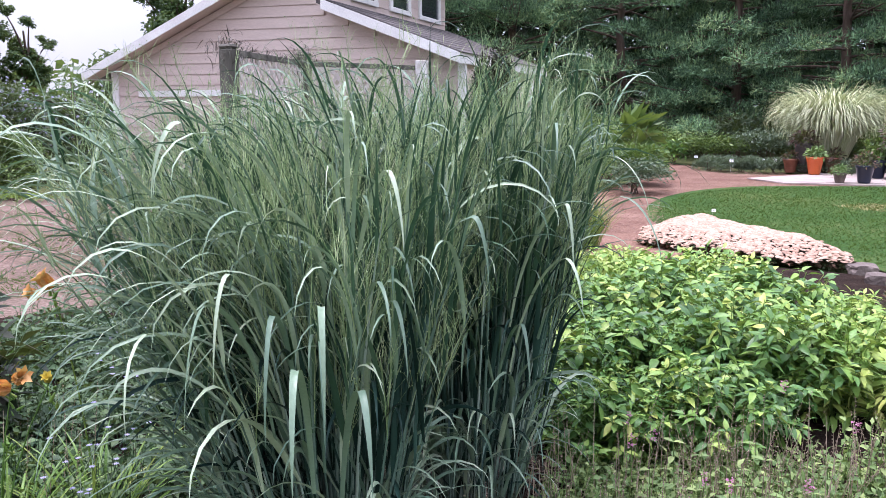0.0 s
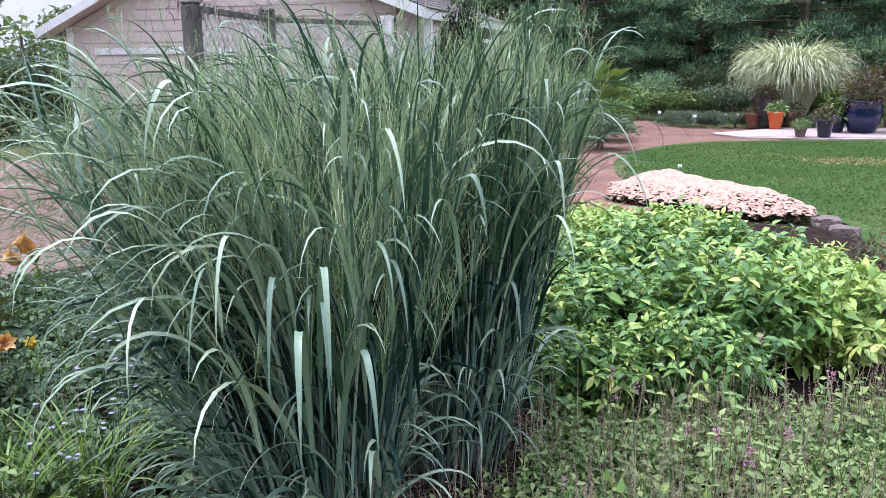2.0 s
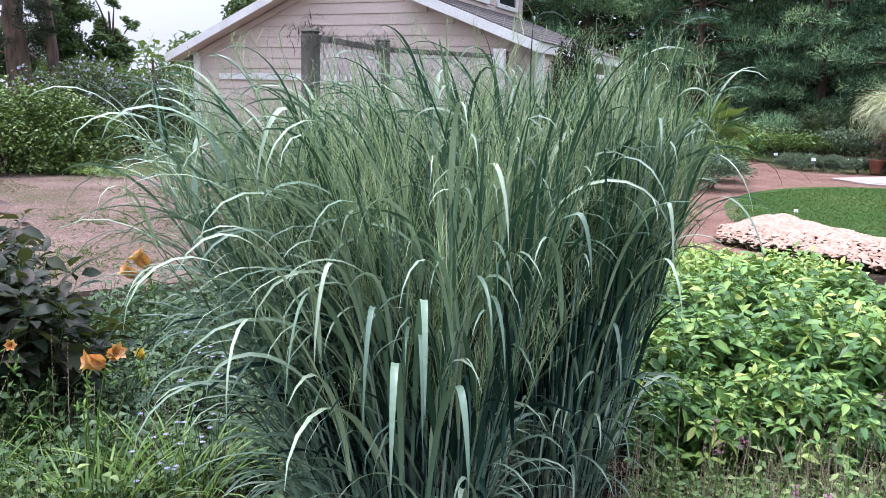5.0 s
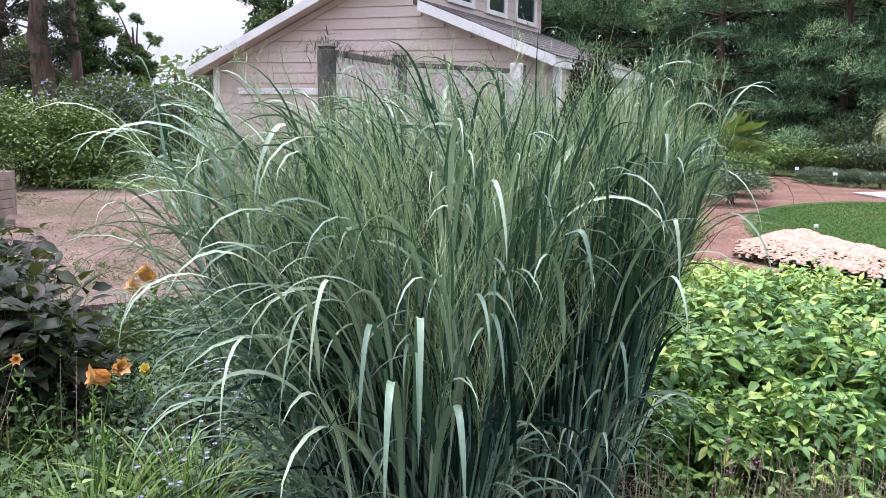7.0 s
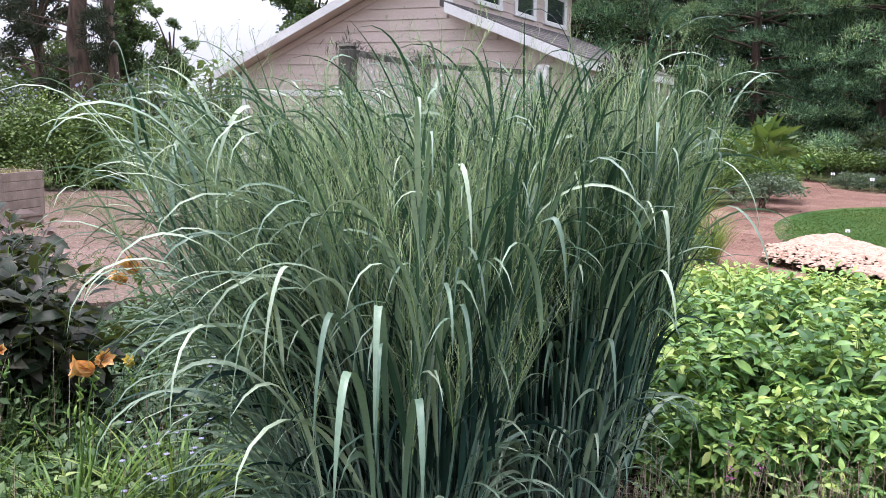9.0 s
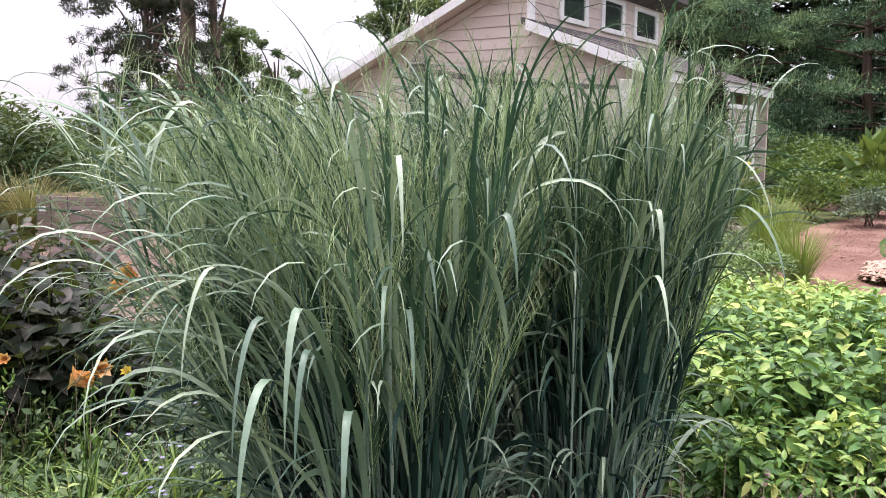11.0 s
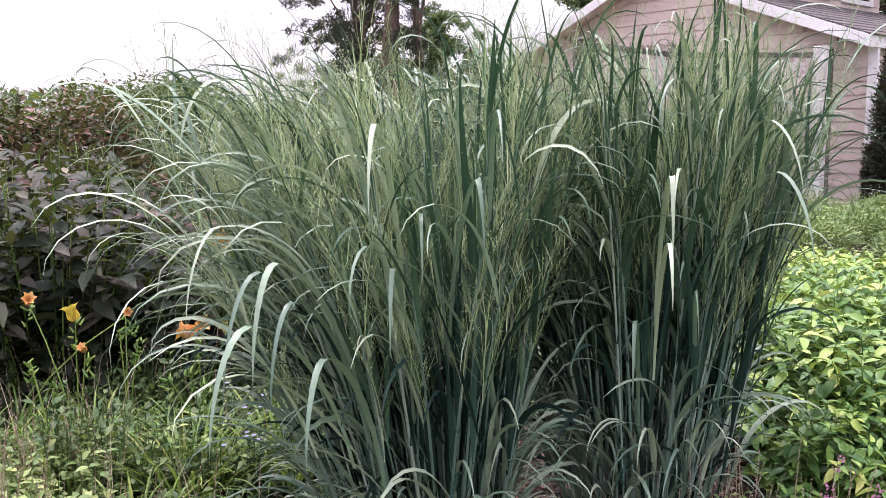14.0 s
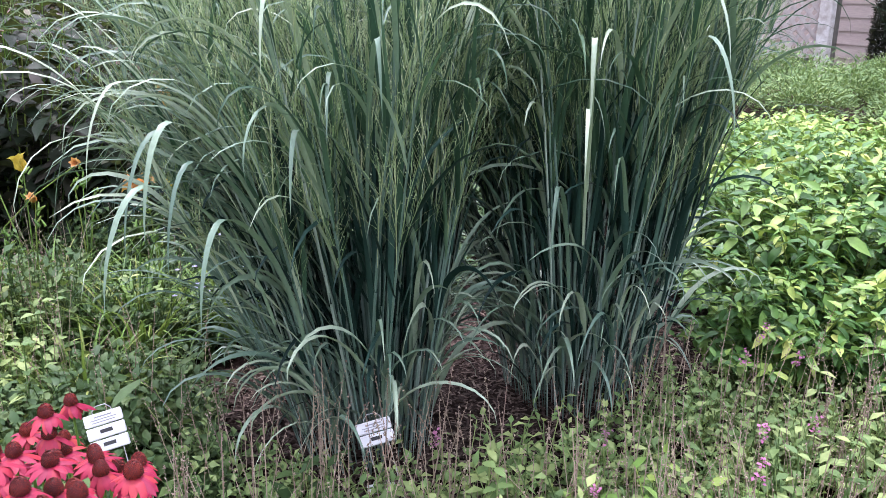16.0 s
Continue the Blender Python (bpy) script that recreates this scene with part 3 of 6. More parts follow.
def arch_blades(places, hub):
    """Broad blades that rise from the clump, turn over at a given height and hang. places: x, y, z of the turn, reach, drop, width."""
    p = np.asarray(places, float)
    top = p[:, :3] - np.array([*hub, 0])
    flat = top * np.array([1, 1, 0])
    far = np.linalg.norm(flat, axis=1, keepdims=True)
    out = flat / far
    reach, drop, width = p[:, 3:4] * 0.62, p[:, 4:5] * 0.8, p[:, 5] * 0.76
    up = np.array([0, 0, 1.0])
    foot = out * far * 0.52 + up * (top[:, 2:] - 0.52)
    ends = [(foot, foot + out * far * 0.10 + up * 0.30, top - out * 0.13 * far - up * 0.015, top), (top, top + out * reach * 0.45 + up * 0.008, top + out * reach * 0.92 - up * drop * 0.45, top + out * reach - up * drop)]
    mid = []
    for (a, b, c, d), ts in zip(ends, (np.linspace(0, 1, 8)[:-1], np.linspace(0, 1, 8))):
        t = ts[None, :, None]
        a, b, c, d = (q[:, None] for q in (a, b, c, d))
        mid.append(a * (1 - t) ** 3 + 3 * b * t * (1 - t) ** 2 + 3 * c * t * t * (1 - t) + d * t ** 3)
    mid = np.concatenate(mid, 1)
    K = mid.shape[1]
    s = np.linspace(0, 1, K)
    tan = np.gradient(mid, axis=1)
    tan /= np.linalg.norm(tan, axis=-1, keepdims=True)
    az = np.arctan2(out[:, 1], out[:, 0])
    side = np.stack([-np.sin(az), np.cos(az), 0 * az], -1)[:, None] * np.ones((1, K, 1))
    nor = np.cross(tan, side)
    tw = (rng.normal(0, 0.5, len(p))[:, None] * s)[..., None]
    side, nor = side * np.cos(tw) + nor * np.sin(tw), nor * np.cos(tw) - side * np.sin(tw)
    w = (width[:, None] * np.clip(0.55 + 1.6 * s, 0, 1) * (1 - s ** 3.5) + 0.0004)[..., None] / 2
    return np.stack([mid + side * w + nor * w * 0.3, mid, mid - side * w + nor * w * 0.3], 2), K


def switchgrass(name, at, n, radius, height, sprawl, bias, singles, drift, upright, broad, share, label):
    """A clump: culms from a small crown, leaves arching from their nodes, narrow beaded panicles."""
    root = thing(name, (*at, 0), label, "ornamental grass", "switchgrass clumps")
    th, r = U(0, 2 * math.pi, n), radius * np.sqrt(U(0, 1, n))
    base = np.stack([r * np.cos(th), r * np.sin(th), np.zeros(n)], -1)
    out = np.arctan2(np.sin(th) * r / radius + bias[1], np.cos(th) * r / radius + bias[0]) + rng.normal(0, 0.3, n)
    lean = sprawl * (0.10 + 0.90 * (r / radius) ** 1.2) * U(0.6, 1.1, n) + np.abs(rng.normal(0, 0.025, n))
    lean *= 1 - upright * np.clip(np.cos(out - 0.83), 0, 1)      # one side is held back by its neighbour
    h = height * U(0.80, 1.04, n) * (1 + 0.07 * (r / radius) ** 2)
    K = 10
    vs, mid = ribbons(base, out, math.pi / 2 - lean * 0.8, lean * 0.6, h, U(0.0055, 0.0095, n), K, 1.3, 1.3, U(-0.3, 0.3, n), 0, 6)
    put("stem_mass", mesh_np("stem_mass", vs, ribbon_faces(n, K)), M_CULM, root, "pale blue-green upright stems", "stuff")
    # leaves: most stand close to the stems; on the open side and near the top they arch over and hang
    per = 9
    ci = np.repeat(np.arange(n), per)
    s = np.tile(np.linspace(0.10, 0.97, per), n) + U(-0.05, 0.05, n * per)
    low = (s < 0.30) & (U(0, 1, n * per) < 0.55 * (r / radius)[ci])      # leaves that arch out at the foot
    bare = (s < 0.36) & ~low & (U(0, 1, n * per) < 0.66)                  # the feet of the stems are mostly bare
    ci, s, low = ci[~bare], s[~bare], low[~bare]
    f = np.clip(s, 0.02, 0.98) * (K - 1)
    i0 = np.floor(f).astype(int)
    lb = mid[ci, i0] + (mid[ci, np.minimum(i0 + 1, K - 1)] - mid[ci, i0]) * (f - i0)[:, None]
    m = len(ci)
    outer = (r / radius)[ci]
    laz = out[ci] + rng.normal(0, 0.7, m)
    laz = np.arctan2(np.sin(laz) + drift[1], np.cos(laz) + drift[0])
    side = np.clip(0.15 - np.cos(laz) * 0.8 - np.sin(laz) * 0.55, 0, 1)      # towards the open side
    hang = low | (U(0, 1, m) < 0.04 + 0.55 * side * outer ** 1.1 + 0.30 * (s > 0.66) + 0.28 * side * ((s > 0.3) & (s < 0.66)))
    el = np.where(hang, U(1.0, 1.42, m), U(1.26, 1.54, m)) - 0.12 * outer * side
    bend = np.where(hang, U(1.6, 2.9, m), np.abs(rng.normal(0.25, 0.5, m)) + U(0, 0.8, m) * (s > 0.6))
    ln = np.where(hang, U(0.50, 0.86, m), U(0.44, 0.74, m)) * (1.0 - np.where(hang, 0.8, 1.15) * np.clip(s - 0.55, 0, 1)) * np.where(hang & (s < 0.3), 0.78, 0.7 + 0.35 * np.clip(s * 3, 0, 1))
    wd = np.where(hang, U(0.013, 0.027, m), U(0.011, 0.026, m)) * np.clip(ln / 0.52, 0.62, 1.1) * (1 - 0.38 * (s > 0.5) * (U(0, 1, m) < 0.75)) * (1 - 0.35 * (s < 0.32) * ~hang)
    lv, lmid = ribbons(lb, laz, el, bend, ln, wd, 12, np.where(hang, U(1.6, 3.2, m), 2.2)[:, None], 0.45, rng.normal(0, 0.3, m), rng.normal(0, 0.7, m))
    reach = np.linalg.norm(lmid[:, 6, :2], axis=1)
    order = np.argsort(-reach - 0.3 * hang + U(0, 0.25, m))
    alone = np.zeros(m, bool)
    alone[order[:singles]] = True
    # arching blades on the open side get sky light as a paler colour
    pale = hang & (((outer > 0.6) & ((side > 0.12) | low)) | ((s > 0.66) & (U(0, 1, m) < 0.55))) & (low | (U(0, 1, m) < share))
    # upper blades: greener when young, also lightened for their open sky
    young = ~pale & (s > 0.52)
    # the remaining inner and lower blades have the clump's shade in their colour
    for pick, mat, lab in ((young & ~alone, M_SWITCH_TOP, "green upper blades"), (pale & ~alone, M_SWITCH_LIT, "arching blades paled for sky light"), (~pale & ~young & ~alone, M_SWITCH_SHADED, "upright blue-green blades darkened for inner shade")):
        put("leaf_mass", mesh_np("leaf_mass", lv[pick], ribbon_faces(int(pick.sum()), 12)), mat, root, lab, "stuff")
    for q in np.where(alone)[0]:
        put("leaf", mesh_np("leaf", lv[q], ribbon_faces(1, 12)), M_SWITCH_LIT if pale[q] else M_SWITCH_TOP if young[q] else M_SWITCH_SHADED, root)
    bv, KB = arch_blades(broad, at)
    for q in range(len(bv)):
        # sky light on these blades is in their pale colour too
        put("leaf", mesh_np("leaf", bv[q], ribbon_faces(1, KB)), M_SWITCH_LIT, root, "broad arching blade paled for sky light")
    # panicles: open and airy, fine branches held upward, some still half down among the leaves
    tops = np.concatenate([np.where(U(0, 1, n) < 0.97)[0], np.arange(n), np.where(U(0, 1, n) < 0.5)[0]])
    t = len(tops)
    ex, em = ribbons(mid[tops, rng.integers(5, 9, t)], out[tops] + rng.normal(0, 0.6, t), math.pi / 2 - lean[tops] * 0.7 - U(0, 0.16, t), lean[tops] * 0.7 + U(0, 0.6, t), U(0.33, 0.56, t), 0.0022, 8, 1.4, 1.0, 0, 0, 4)
    B = 20
    ti = np.repeat(np.arange(t), B)
    bs = np.tile(np.linspace(0.16, 0.97, B), t) * 7
    b0 = np.clip(bs.astype(int), 0, 6)
    bb = em[ti, b0] + (em[ti, b0 + 1] - em[ti, b0]) * (bs - b0)[:, None]
    q = len(ti)
    bl = U(0.07, 0.25, q) * (1.2 - np.tile(np.linspace(0.1, 0.85, B), t))
    bv, bmid = ribbons(bb, U(0, 6.28, q), U(0.85, 1.4, q), U(-0.1, 0.4, q), bl, 0.0012, 3, 1.2, 0.8, 0, 0, 5)
    V, F = join((ex, ribbon_faces(t, 8)), (bv, ribbon_faces(q, 3)))
    heads = put("panicle_mass", mesh_np("panicle_mass", V, F), M_PANICLE, root, "airy pale green seed panicles", "stuff")
    si = np.repeat(np.arange(q), 2)
    sk = np.tile(np.array([1, 2]), q)
    sp = bmid[si, sk] + rng.normal(0, 0.004, (len(si), 3))
    k = len(si)
    V, F = scatter(SEED, turn(U(0, 6.28, k), U(0.6, 1.5, k), U(0, 3, k)), sp, U(0.0018, 0.0042, k))
    put("seed_mass", mesh_np("seed_mass", V, F), M_PANICLE, heads, "", "stuff")
    return root


BROAD_FRONT = [(0.335, 0.615, 1.324, 0.20, 0.32, 0.026), (0.289, 0.56, 1.178, 0.26, 0.32, 0.028), (0.40, 0.69, 1.096, 0.22, 0.28, 0.028), (0.055, 0.563, 1.321, 0.24, 0.36, 0.020), (0.178, 0.661, 1.279, 0.24, 0.36, 0.021), (0.405, 0.90, 1.28, 0.16, 0.24, 0.020),
               (0.086, 0.615, 1.389, 0.2, 0.3, 0.017), (-0.123, 0.749, 1.755, 0.2, 0.25, 0.020), (0.411, 0.856, 1.631, 0.2, 0.25, 0.020), (0.60, 1.0, 1.50, 0.10, 0.22, 0.020), (0.356, 1.037, 1.401, 0.2, 0.2, 0.016), (0.304, 0.674, 1.22, 0.2, 0.3, 0.023)]
BROAD_BACK = [(0.745, 1.59, 1.474, 0.10, 0.28, 0.022), (0.752, 1.571, 1.296, 0.2, 0.2, 0.018), (0.584, 1.664, 1.039, 0.16, 0.28, 0.020), (0.837, 1.92, 1.614, 0.30, 0.26, 0.020), (0.888, 1.887, 1.471, 0.3, 0.3, 0.020)]
switchgrass("switchgrass", (-0.07, 1.41), 285, 0.24, 1.63, 0.38, (-0.30, -0.06), 190, (-0.26, -0.25), 0.6, BROAD_FRONT, 0.9, "tall blue-green switchgrass clump with arching blades")
switchgrass("switchgrass", (0.19, 2.30), 270, 0.29, 1.70, 0.23, (0.10, 0.12), 140, (-0.18, -0.2), 0.0, BROAD_BACK, 0.55, "upright blue-green switchgrass clump beside golden shrubs")

# ---------- generic plants ----------


def bush(name, at, size, n, leaf, mats, label, category="shrub", group="", up=0.35, lumps=9, stems=14, shape=(0.5, 0.2, 0.25), floor_z=0.05, seed=0, trunk_mat=None, bloom=None, skin=0.35, low=0.3, near=False, skirt=0):
    """A leafy mass: leaves over lumpy shells, denser outside, on a few woody stems. bloom: material, count, size."""
    g = np.random.default_rng(seed + 11)
    root = thing(name, at, label, category, group)
    sx, sy, sz = size
    c = np.stack([g.uniform(-0.6, 0.6, lumps) * sx, g.uniform(-0.6, 0.6, lumps) * sy, g.uniform(low, 0.72, lumps) * sz], -1)
    c[0] = (0, 0, 0.55 * sz)
    rad = g.uniform(0.3, 0.52, lumps)
    rad[0] = 0.6

    def shell(count, inner):
        w = rad ** 2 / (rad ** 2).sum()
        li = g.choice(lumps, count, p=w)
        d = g.normal(size=(count, 3))
        d /= np.linalg.norm(d, axis=1, keepdims=True)
        d[:, 2] = np.where(d[:, 2] < -0.25, -d[:, 2] * 0.6, d[:, 2])
        rr = rad[li] * (1 - skin * g.uniform(0, 1, count) ** 1.5 * inner + 0.08 * g.normal(size=count))
        p = c[li] + d * rr[:, None] * np.array([sx, sy, sz * 0.8])
        return p, d

    p, d = shell(n, 1.0)
    ok = p[:, 2] > floor_z
    p, d = p[ok], d[ok]
    if skirt:
        a_, r_ = g.uniform(0, 6.28, skirt), g.uniform(0.72, 0.98, skirt)
        p = np.concatenate([p, np.stack([r_ * sx * np.cos(a_), r_ * sy * np.sin(a_), g.uniform(0.02, 0.42, skirt) * sz], -1)])
        d = np.concatenate([d, np.stack([np.cos(a_), np.sin(a_), 0 * a_], -1)])
    k = len(p)
    az = np.arctan2(d[:, 1], d[:, 0]) + g.normal(0, 0.7, k)
    el = g.normal(up, 0.6, k) * 0.85 + 0.3 * d[:, 2]
    V, F = scatter(leaf_shape(*shape, 4) if near else kite(*shape), turn(az, el, g.normal(0, 0.5, k)), p, leaf * g.uniform(0.6, 1.25, k))
    put("foliage", mesh_np("foliage", V, F), mats, root, "", "stuff")
    tips = c[g.choice(lumps, stems)] + g.normal(0, 0.12, (stems, 3)) * np.array([sx, sy, sz])
    tips[:, 2] = np.clip(tips[:, 2], 0.3 * sz, 0.9 * sz)
    b = np.stack([g.normal(0, 0.08, stems) * sx, g.normal(0, 0.08, stems) * sy, np.zeros(stems)], -1)
    tt = np.linspace(0, 1, 5)[None, :, None]
    path = b[:, None] * (1 - tt) + tips[:, None] * tt + np.array([0, 0, 0.12]) * sz * np.sin(math.pi * tt)
    V, F = tubes(path, np.linspace(0.012, 0.004, 5)[None].repeat(stems, 0) * max(1.0, sz * 0.8), 5)
    put("stem_mass", mesh_np("stem_mass", V, F), trunk_mat or M_BARK, root, "", "stuff")
    if bloom:
        bm_, bn, bs = bloom
        p, d = shell(bn, 0.1)
        V, F = scatter(ball_shape(2, 6, 0.7), turn(g.uniform(0, 6.28, bn), g.uniform(-0.5, 0.5, bn), g.uniform(0, 6, bn)), p, bs * g.uniform(0.6, 1.2, bn))
        put("bloom_mass", mesh_np("bloom_mass", V, F), bm_, root, "", "stuff")
    return root


def tuft_grass(name, at, n, height, radius, sprawl, bend, width, mat, label, group="", crown=0.12, z0=0.0, power=1.9, spread_=(0.65, 1.2)):
    """A fountain of narrow blades."""
    root = thing(name, at, label, "ornamental grass", group)
    th, r = U(0, 6.28, n), radius * crown * np.sqrt(U(0, 1, n))
    base = np.stack([r * np.cos(th), r * np.sin(th), np.full(n, z0)], -1)
    v, _ = ribbons(base, th + rng.normal(0, 0.3, n), math.pi / 2 - sprawl * U(0.05, 1, n), bend * U(0.4, 1.15, n), height * U(*spread_, n), width, 12, power, 0.4, rng.normal(0, 0.2, n))
    put("blade_mass", mesh_np("blade_mass", v, ribbon_faces(n, 12)), mat, root, "", "stuff")
    return root


# ---------- golden shrubs ----------


def shoot_shrub(name, seed, sx, sy, h, ns, per, size_, wide, mats, label, group, flat=0.12, first=0.12, dome=0.55):
    """A shrub of upright shoots set with spirals of leaves; the youngest leaves differ in colour."""
    g = np.random.default_rng(seed)
    root = thing(name, (0, 0, 0), label, "shrub", group)
    th, rr = g.uniform(0, 6.28, ns), np.sqrt(g.uniform(0, 1, ns))
    x, y = rr * np.cos(th), rr * np.sin(th)
    base = np.stack([x * sx * 0.45, y * sy * 0.45, np.zeros(ns)], -1)
    top_z = h * (1 - dome * rr ** 2.6) * g.uniform(0.84, 1.08, ns)
    tip = np.stack([x * sx, y * sy, top_z], -1)
    t = np.linspace(0, 1, 6)[None, :, None]
    path = base[:, None] * (1 - t) + tip[:, None] * t + np.array([0, 0, 0.10]) * np.sin(math.pi * t)
    V, F = tubes(path, np.linspace(0.004, 0.0018, 6)[None].repeat(ns, 0) * (h / 0.62) ** 0.5, 4)
    put("stem_mass", mesh_np("stem_mass", V, F), M_STRAP, root, "", "stuff")
    si = np.repeat(np.arange(ns), per)
    s = np.tile(np.linspace(first, 1.0, per), ns)
    f = s * 5
    i0 = np.minimum(f.astype(int), 4)
    p = path[si, i0] + (path[si, i0 + 1] - path[si, i0]) * (f - i0)[:, None]
    k = len(si)
    az = np.tile(np.arange(per) * 2.4, ns) + g.uniform(0, 6.28, ns)[si] + g.normal(0, 0.3, k)
    el = g.normal(flat, 0.32, k) + 0.55 * (s > 0.94)
    size = g.uniform(*size_, k) * (1.08 - 0.5 * np.clip(s - 0.85, 0, 1) * 4)
    R, p = turn(az, el, g.normal(0, 0.38, k)), p + np.stack([np.cos(az), np.sin(az), 0 * az], -1) * size[:, None] * 0.12
    young = (s >= 0.80) & (g.uniform(0, 1, ns)[si] < 0.5) & (g.uniform(0, 1, k) < 0.9) & (rr[si] < g.uniform(0.6, 1.0, k))
    for pick, mat in ((~young, mats[0]), (young, mats[1])):
        V, F = scatter(leaf_shape(wide, 0.3, 0.35, 4), R[pick], p[pick], size[pick])
        put("foliage", mesh_np("foliage", V, F), mat, root, "", "stuff")
    return root


GOLD = [(0.18, 3.6, 0.60, 1), (-0.6, 4.65, 0.58, 0), (-0.75, 5.6, 0.55, 2), (0.62, 3.45, 0.60, 0), (1.35, 3.75, 0.62, 1), (1.95, 4.1, 0.58, 2), (0.15, 4.3, 0.62, 1), (0.85, 4.5, 0.66, 0), (1.55, 4.85, 0.64, 0), (-0.25, 5.1, 0.58, 1), (0.5, 5.55, 0.62, 2), (1.2, 5.75, 0.6, 2), (2.1, 4.95, 0.5, 2), (0.72, 2.98, 0.44, 0), (1.2, 3.15, 0.46, 1), (-0.9, 6.5, 0.48, 2), (-0.2, 6.4, 0.5, 2), (0.5, 6.4, 0.5, 2), (1.2, 6.6, 0.45, 2), (-1.3, 5.9, 0.45, 0)]
GL = "yellow-green leafy shrub in the mulch bed"
kinds = [shoot_shrub("golden_shrub", 21 + i, sx, sy, h, 120, 20, (0.055, 0.105), 0.44, (M_GOLD_PALE if i == 2 else M_GOLD, M_YOUNG), GL, "golden shrubs", -0.08) for i, (sx, sy, h) in enumerate([(0.62, 0.60, 0.62), (0.60, 0.66, 0.64), (0.64, 0.58, 0.60)])]
used = set()
for x, y, h, k in GOLD:
    m = pose(x, y, 0, 0, 0, U(0, 360)) @ Matrix.Scale(h / 0.56, 4)
    if k in used:
        c = copy_thing(kinds[k], m)
        c.scale = (h / 0.56,) * 3
    else:
        used.add(k)
        kinds[k].matrix_basis = m

# ---------- low perennials ----------


def herbs(name, poly, n, leaf, height, mat, label, spikes=0, spike_h=0.4, seed=0, wide=0.6, stations=3):
    """A low leafy carpet with leaves in tiers on short stems, and dry flower spikes above it."""
    g = np.random.default_rng(seed + 5)
    px, py = in_poly(poly, n)
    k = len(px)
    hh = height * (0.55 + 0.45 * np.sin(px * 5.1 + seed) * np.cos(py * 4.3)) * g.uniform(0.75, 1.15, k) + 0.03
    root = thing(name, (0, 0, 0), label, "perennial", kind="stuff")
    per = 7
    si = np.repeat(np.arange(k), per)
    s = np.tile(np.linspace(0.25, 1.0, per), k)
    lx, ly = g.normal(0, 0.07, k), g.normal(0, 0.07, k)
    p = np.stack([px[si] + lx[si] * s, py[si] + ly[si] * s, hh[si] * s], -1)
    m = len(si)
    az = np.tile(np.arange(per) * 1.9, k) + g.uniform(0, 6.28, k)[si]
    el = g.normal(0.15, 0.3, m) + 0.6 * (s > 0.95)
    V, F = scatter(leaf_shape(wide, 0.3, 0.3, stations), turn(az, el, g.normal(0, 0.4, m)), p, leaf * g.uniform(0.55, 1.3, m) * (1.2 - 0.5 * s))
    put("foliage", mesh_np("foliage", V, F), mat, root, "", "stuff")
    t = np.linspace(0, 1, 3)[None, :, None]
    b = np.stack([px, py, 0 * px], -1)
    e = np.stack([px + lx, py + ly, hh], -1)
    V, F = tubes(b[:, None] * (1 - t) + e[:, None] * t, np.full((k, 3), 0.0018), 3)
    put("stem_mass", mesh_np("stem_mass", V, F), mat, root, "", "stuff")
    if spikes:
        sx, sy = in_poly(poly, spikes)
        tuft = np.sin(sx * 6.1 + 1.3 * np.sin(sy * 4.7)) + np.sin(sy * 7.3 - sx * 2.9) + g.normal(0, 0.45, len(sx)) > -0.35
        sx, sy = sx[tuft], sy[tuft]
        q = len(sx)
        sv, smid = ribbons(np.stack([sx, sy, np.full(q, 0.05)], -1), g.uniform(0, 6.28, q), g.normal(1.42, 0.12, q), g.normal(0.1, 0.15, q), spike_h * g.uniform(0.6, 1.25, q), 0.0028, 8, 1.2, 1.2, 0, 0, 5)
        bi = np.repeat(np.arange(q), 14)
        fs = np.tile(np.linspace(0.5, 0.98, 14), q) * 7
        i0 = np.minimum(fs.astype(int), 6)
        bp = smid[bi, i0] + (smid[bi, i0 + 1] - smid[bi, i0]) * (fs - i0)[:, None] + g.normal(0, 0.003, (len(bi), 3))
        put("spike_mass", mesh_np("spike_mass", sv, ribbon_faces(q, 8)), M_DRY, root, "thin dry brown flower spikes", "stuff")
        V, F = scatter(SEED, turn(g.uniform(0, 6.28, len(bi)), g.uniform(-0.5, 1, len(bi)), g.uniform(0, 3, len(bi))), bp, g.uniform(0.0025, 0.0065, len(bi)))
        put("seed_mass", mesh_np("seed_mass", V, F), M_DRY, root, "", "stuff")
    return root


herbs("betony_carpet", [(0.25, 1.15), (0.5, 1.9), (0.62, 2.75), (1.3, 2.95), (2.6, 3.4), (3.1, 2.4), (3.0, 1.0), (2.0, 0.6), (0.6, 0.5), (-0.15, 0.6), (-0.38, 0.95), (0.1, 1.12)], 3300, 0.044, 0.25, M_HERB, "low green perennials with dry brown flower spikes", 1600, 0.42, 1)
herbs("herb_carpet", [(-3.2, 0.0), (-3.3, 0.9), (-2.2, 1.05), (-1.3, 1.0), (-0.75, 1.15), (-0.35, 1.0), (-0.1, 0.85), (0.1, 0.5), (-0.6, 0.1), (-1.5, -0.15)], 2300, 0.058, 0.26, M_HERB_DEEP, "low mixed green herbs beside the tall grass", 260, 0.42, 2, 0.62, 4)
herbs("pale_herbs", [(-2.4, 0.25), (-2.3, 0.75), (-1.6, 0.85), (-1.1, 0.75), (-0.9, 0.35), (-1.5, 0.05)], 800, 0.06, 0.33, M_HERB, "pale green mint-like herbs beside the daylilies", 160, 0.5, 12, 0.6)
herbs("tall_betony", [(0.45, 1.1), (0.75, 1.9), (0.8, 2.7), (1.5, 2.9), (2.7, 3.2), (2.9, 1.4), (2.0, 0.7)], 700, 0.065, 0.32, M_HERB, "taller leafy green perennials among the spikes", 0, 0.4, 4, 0.5)
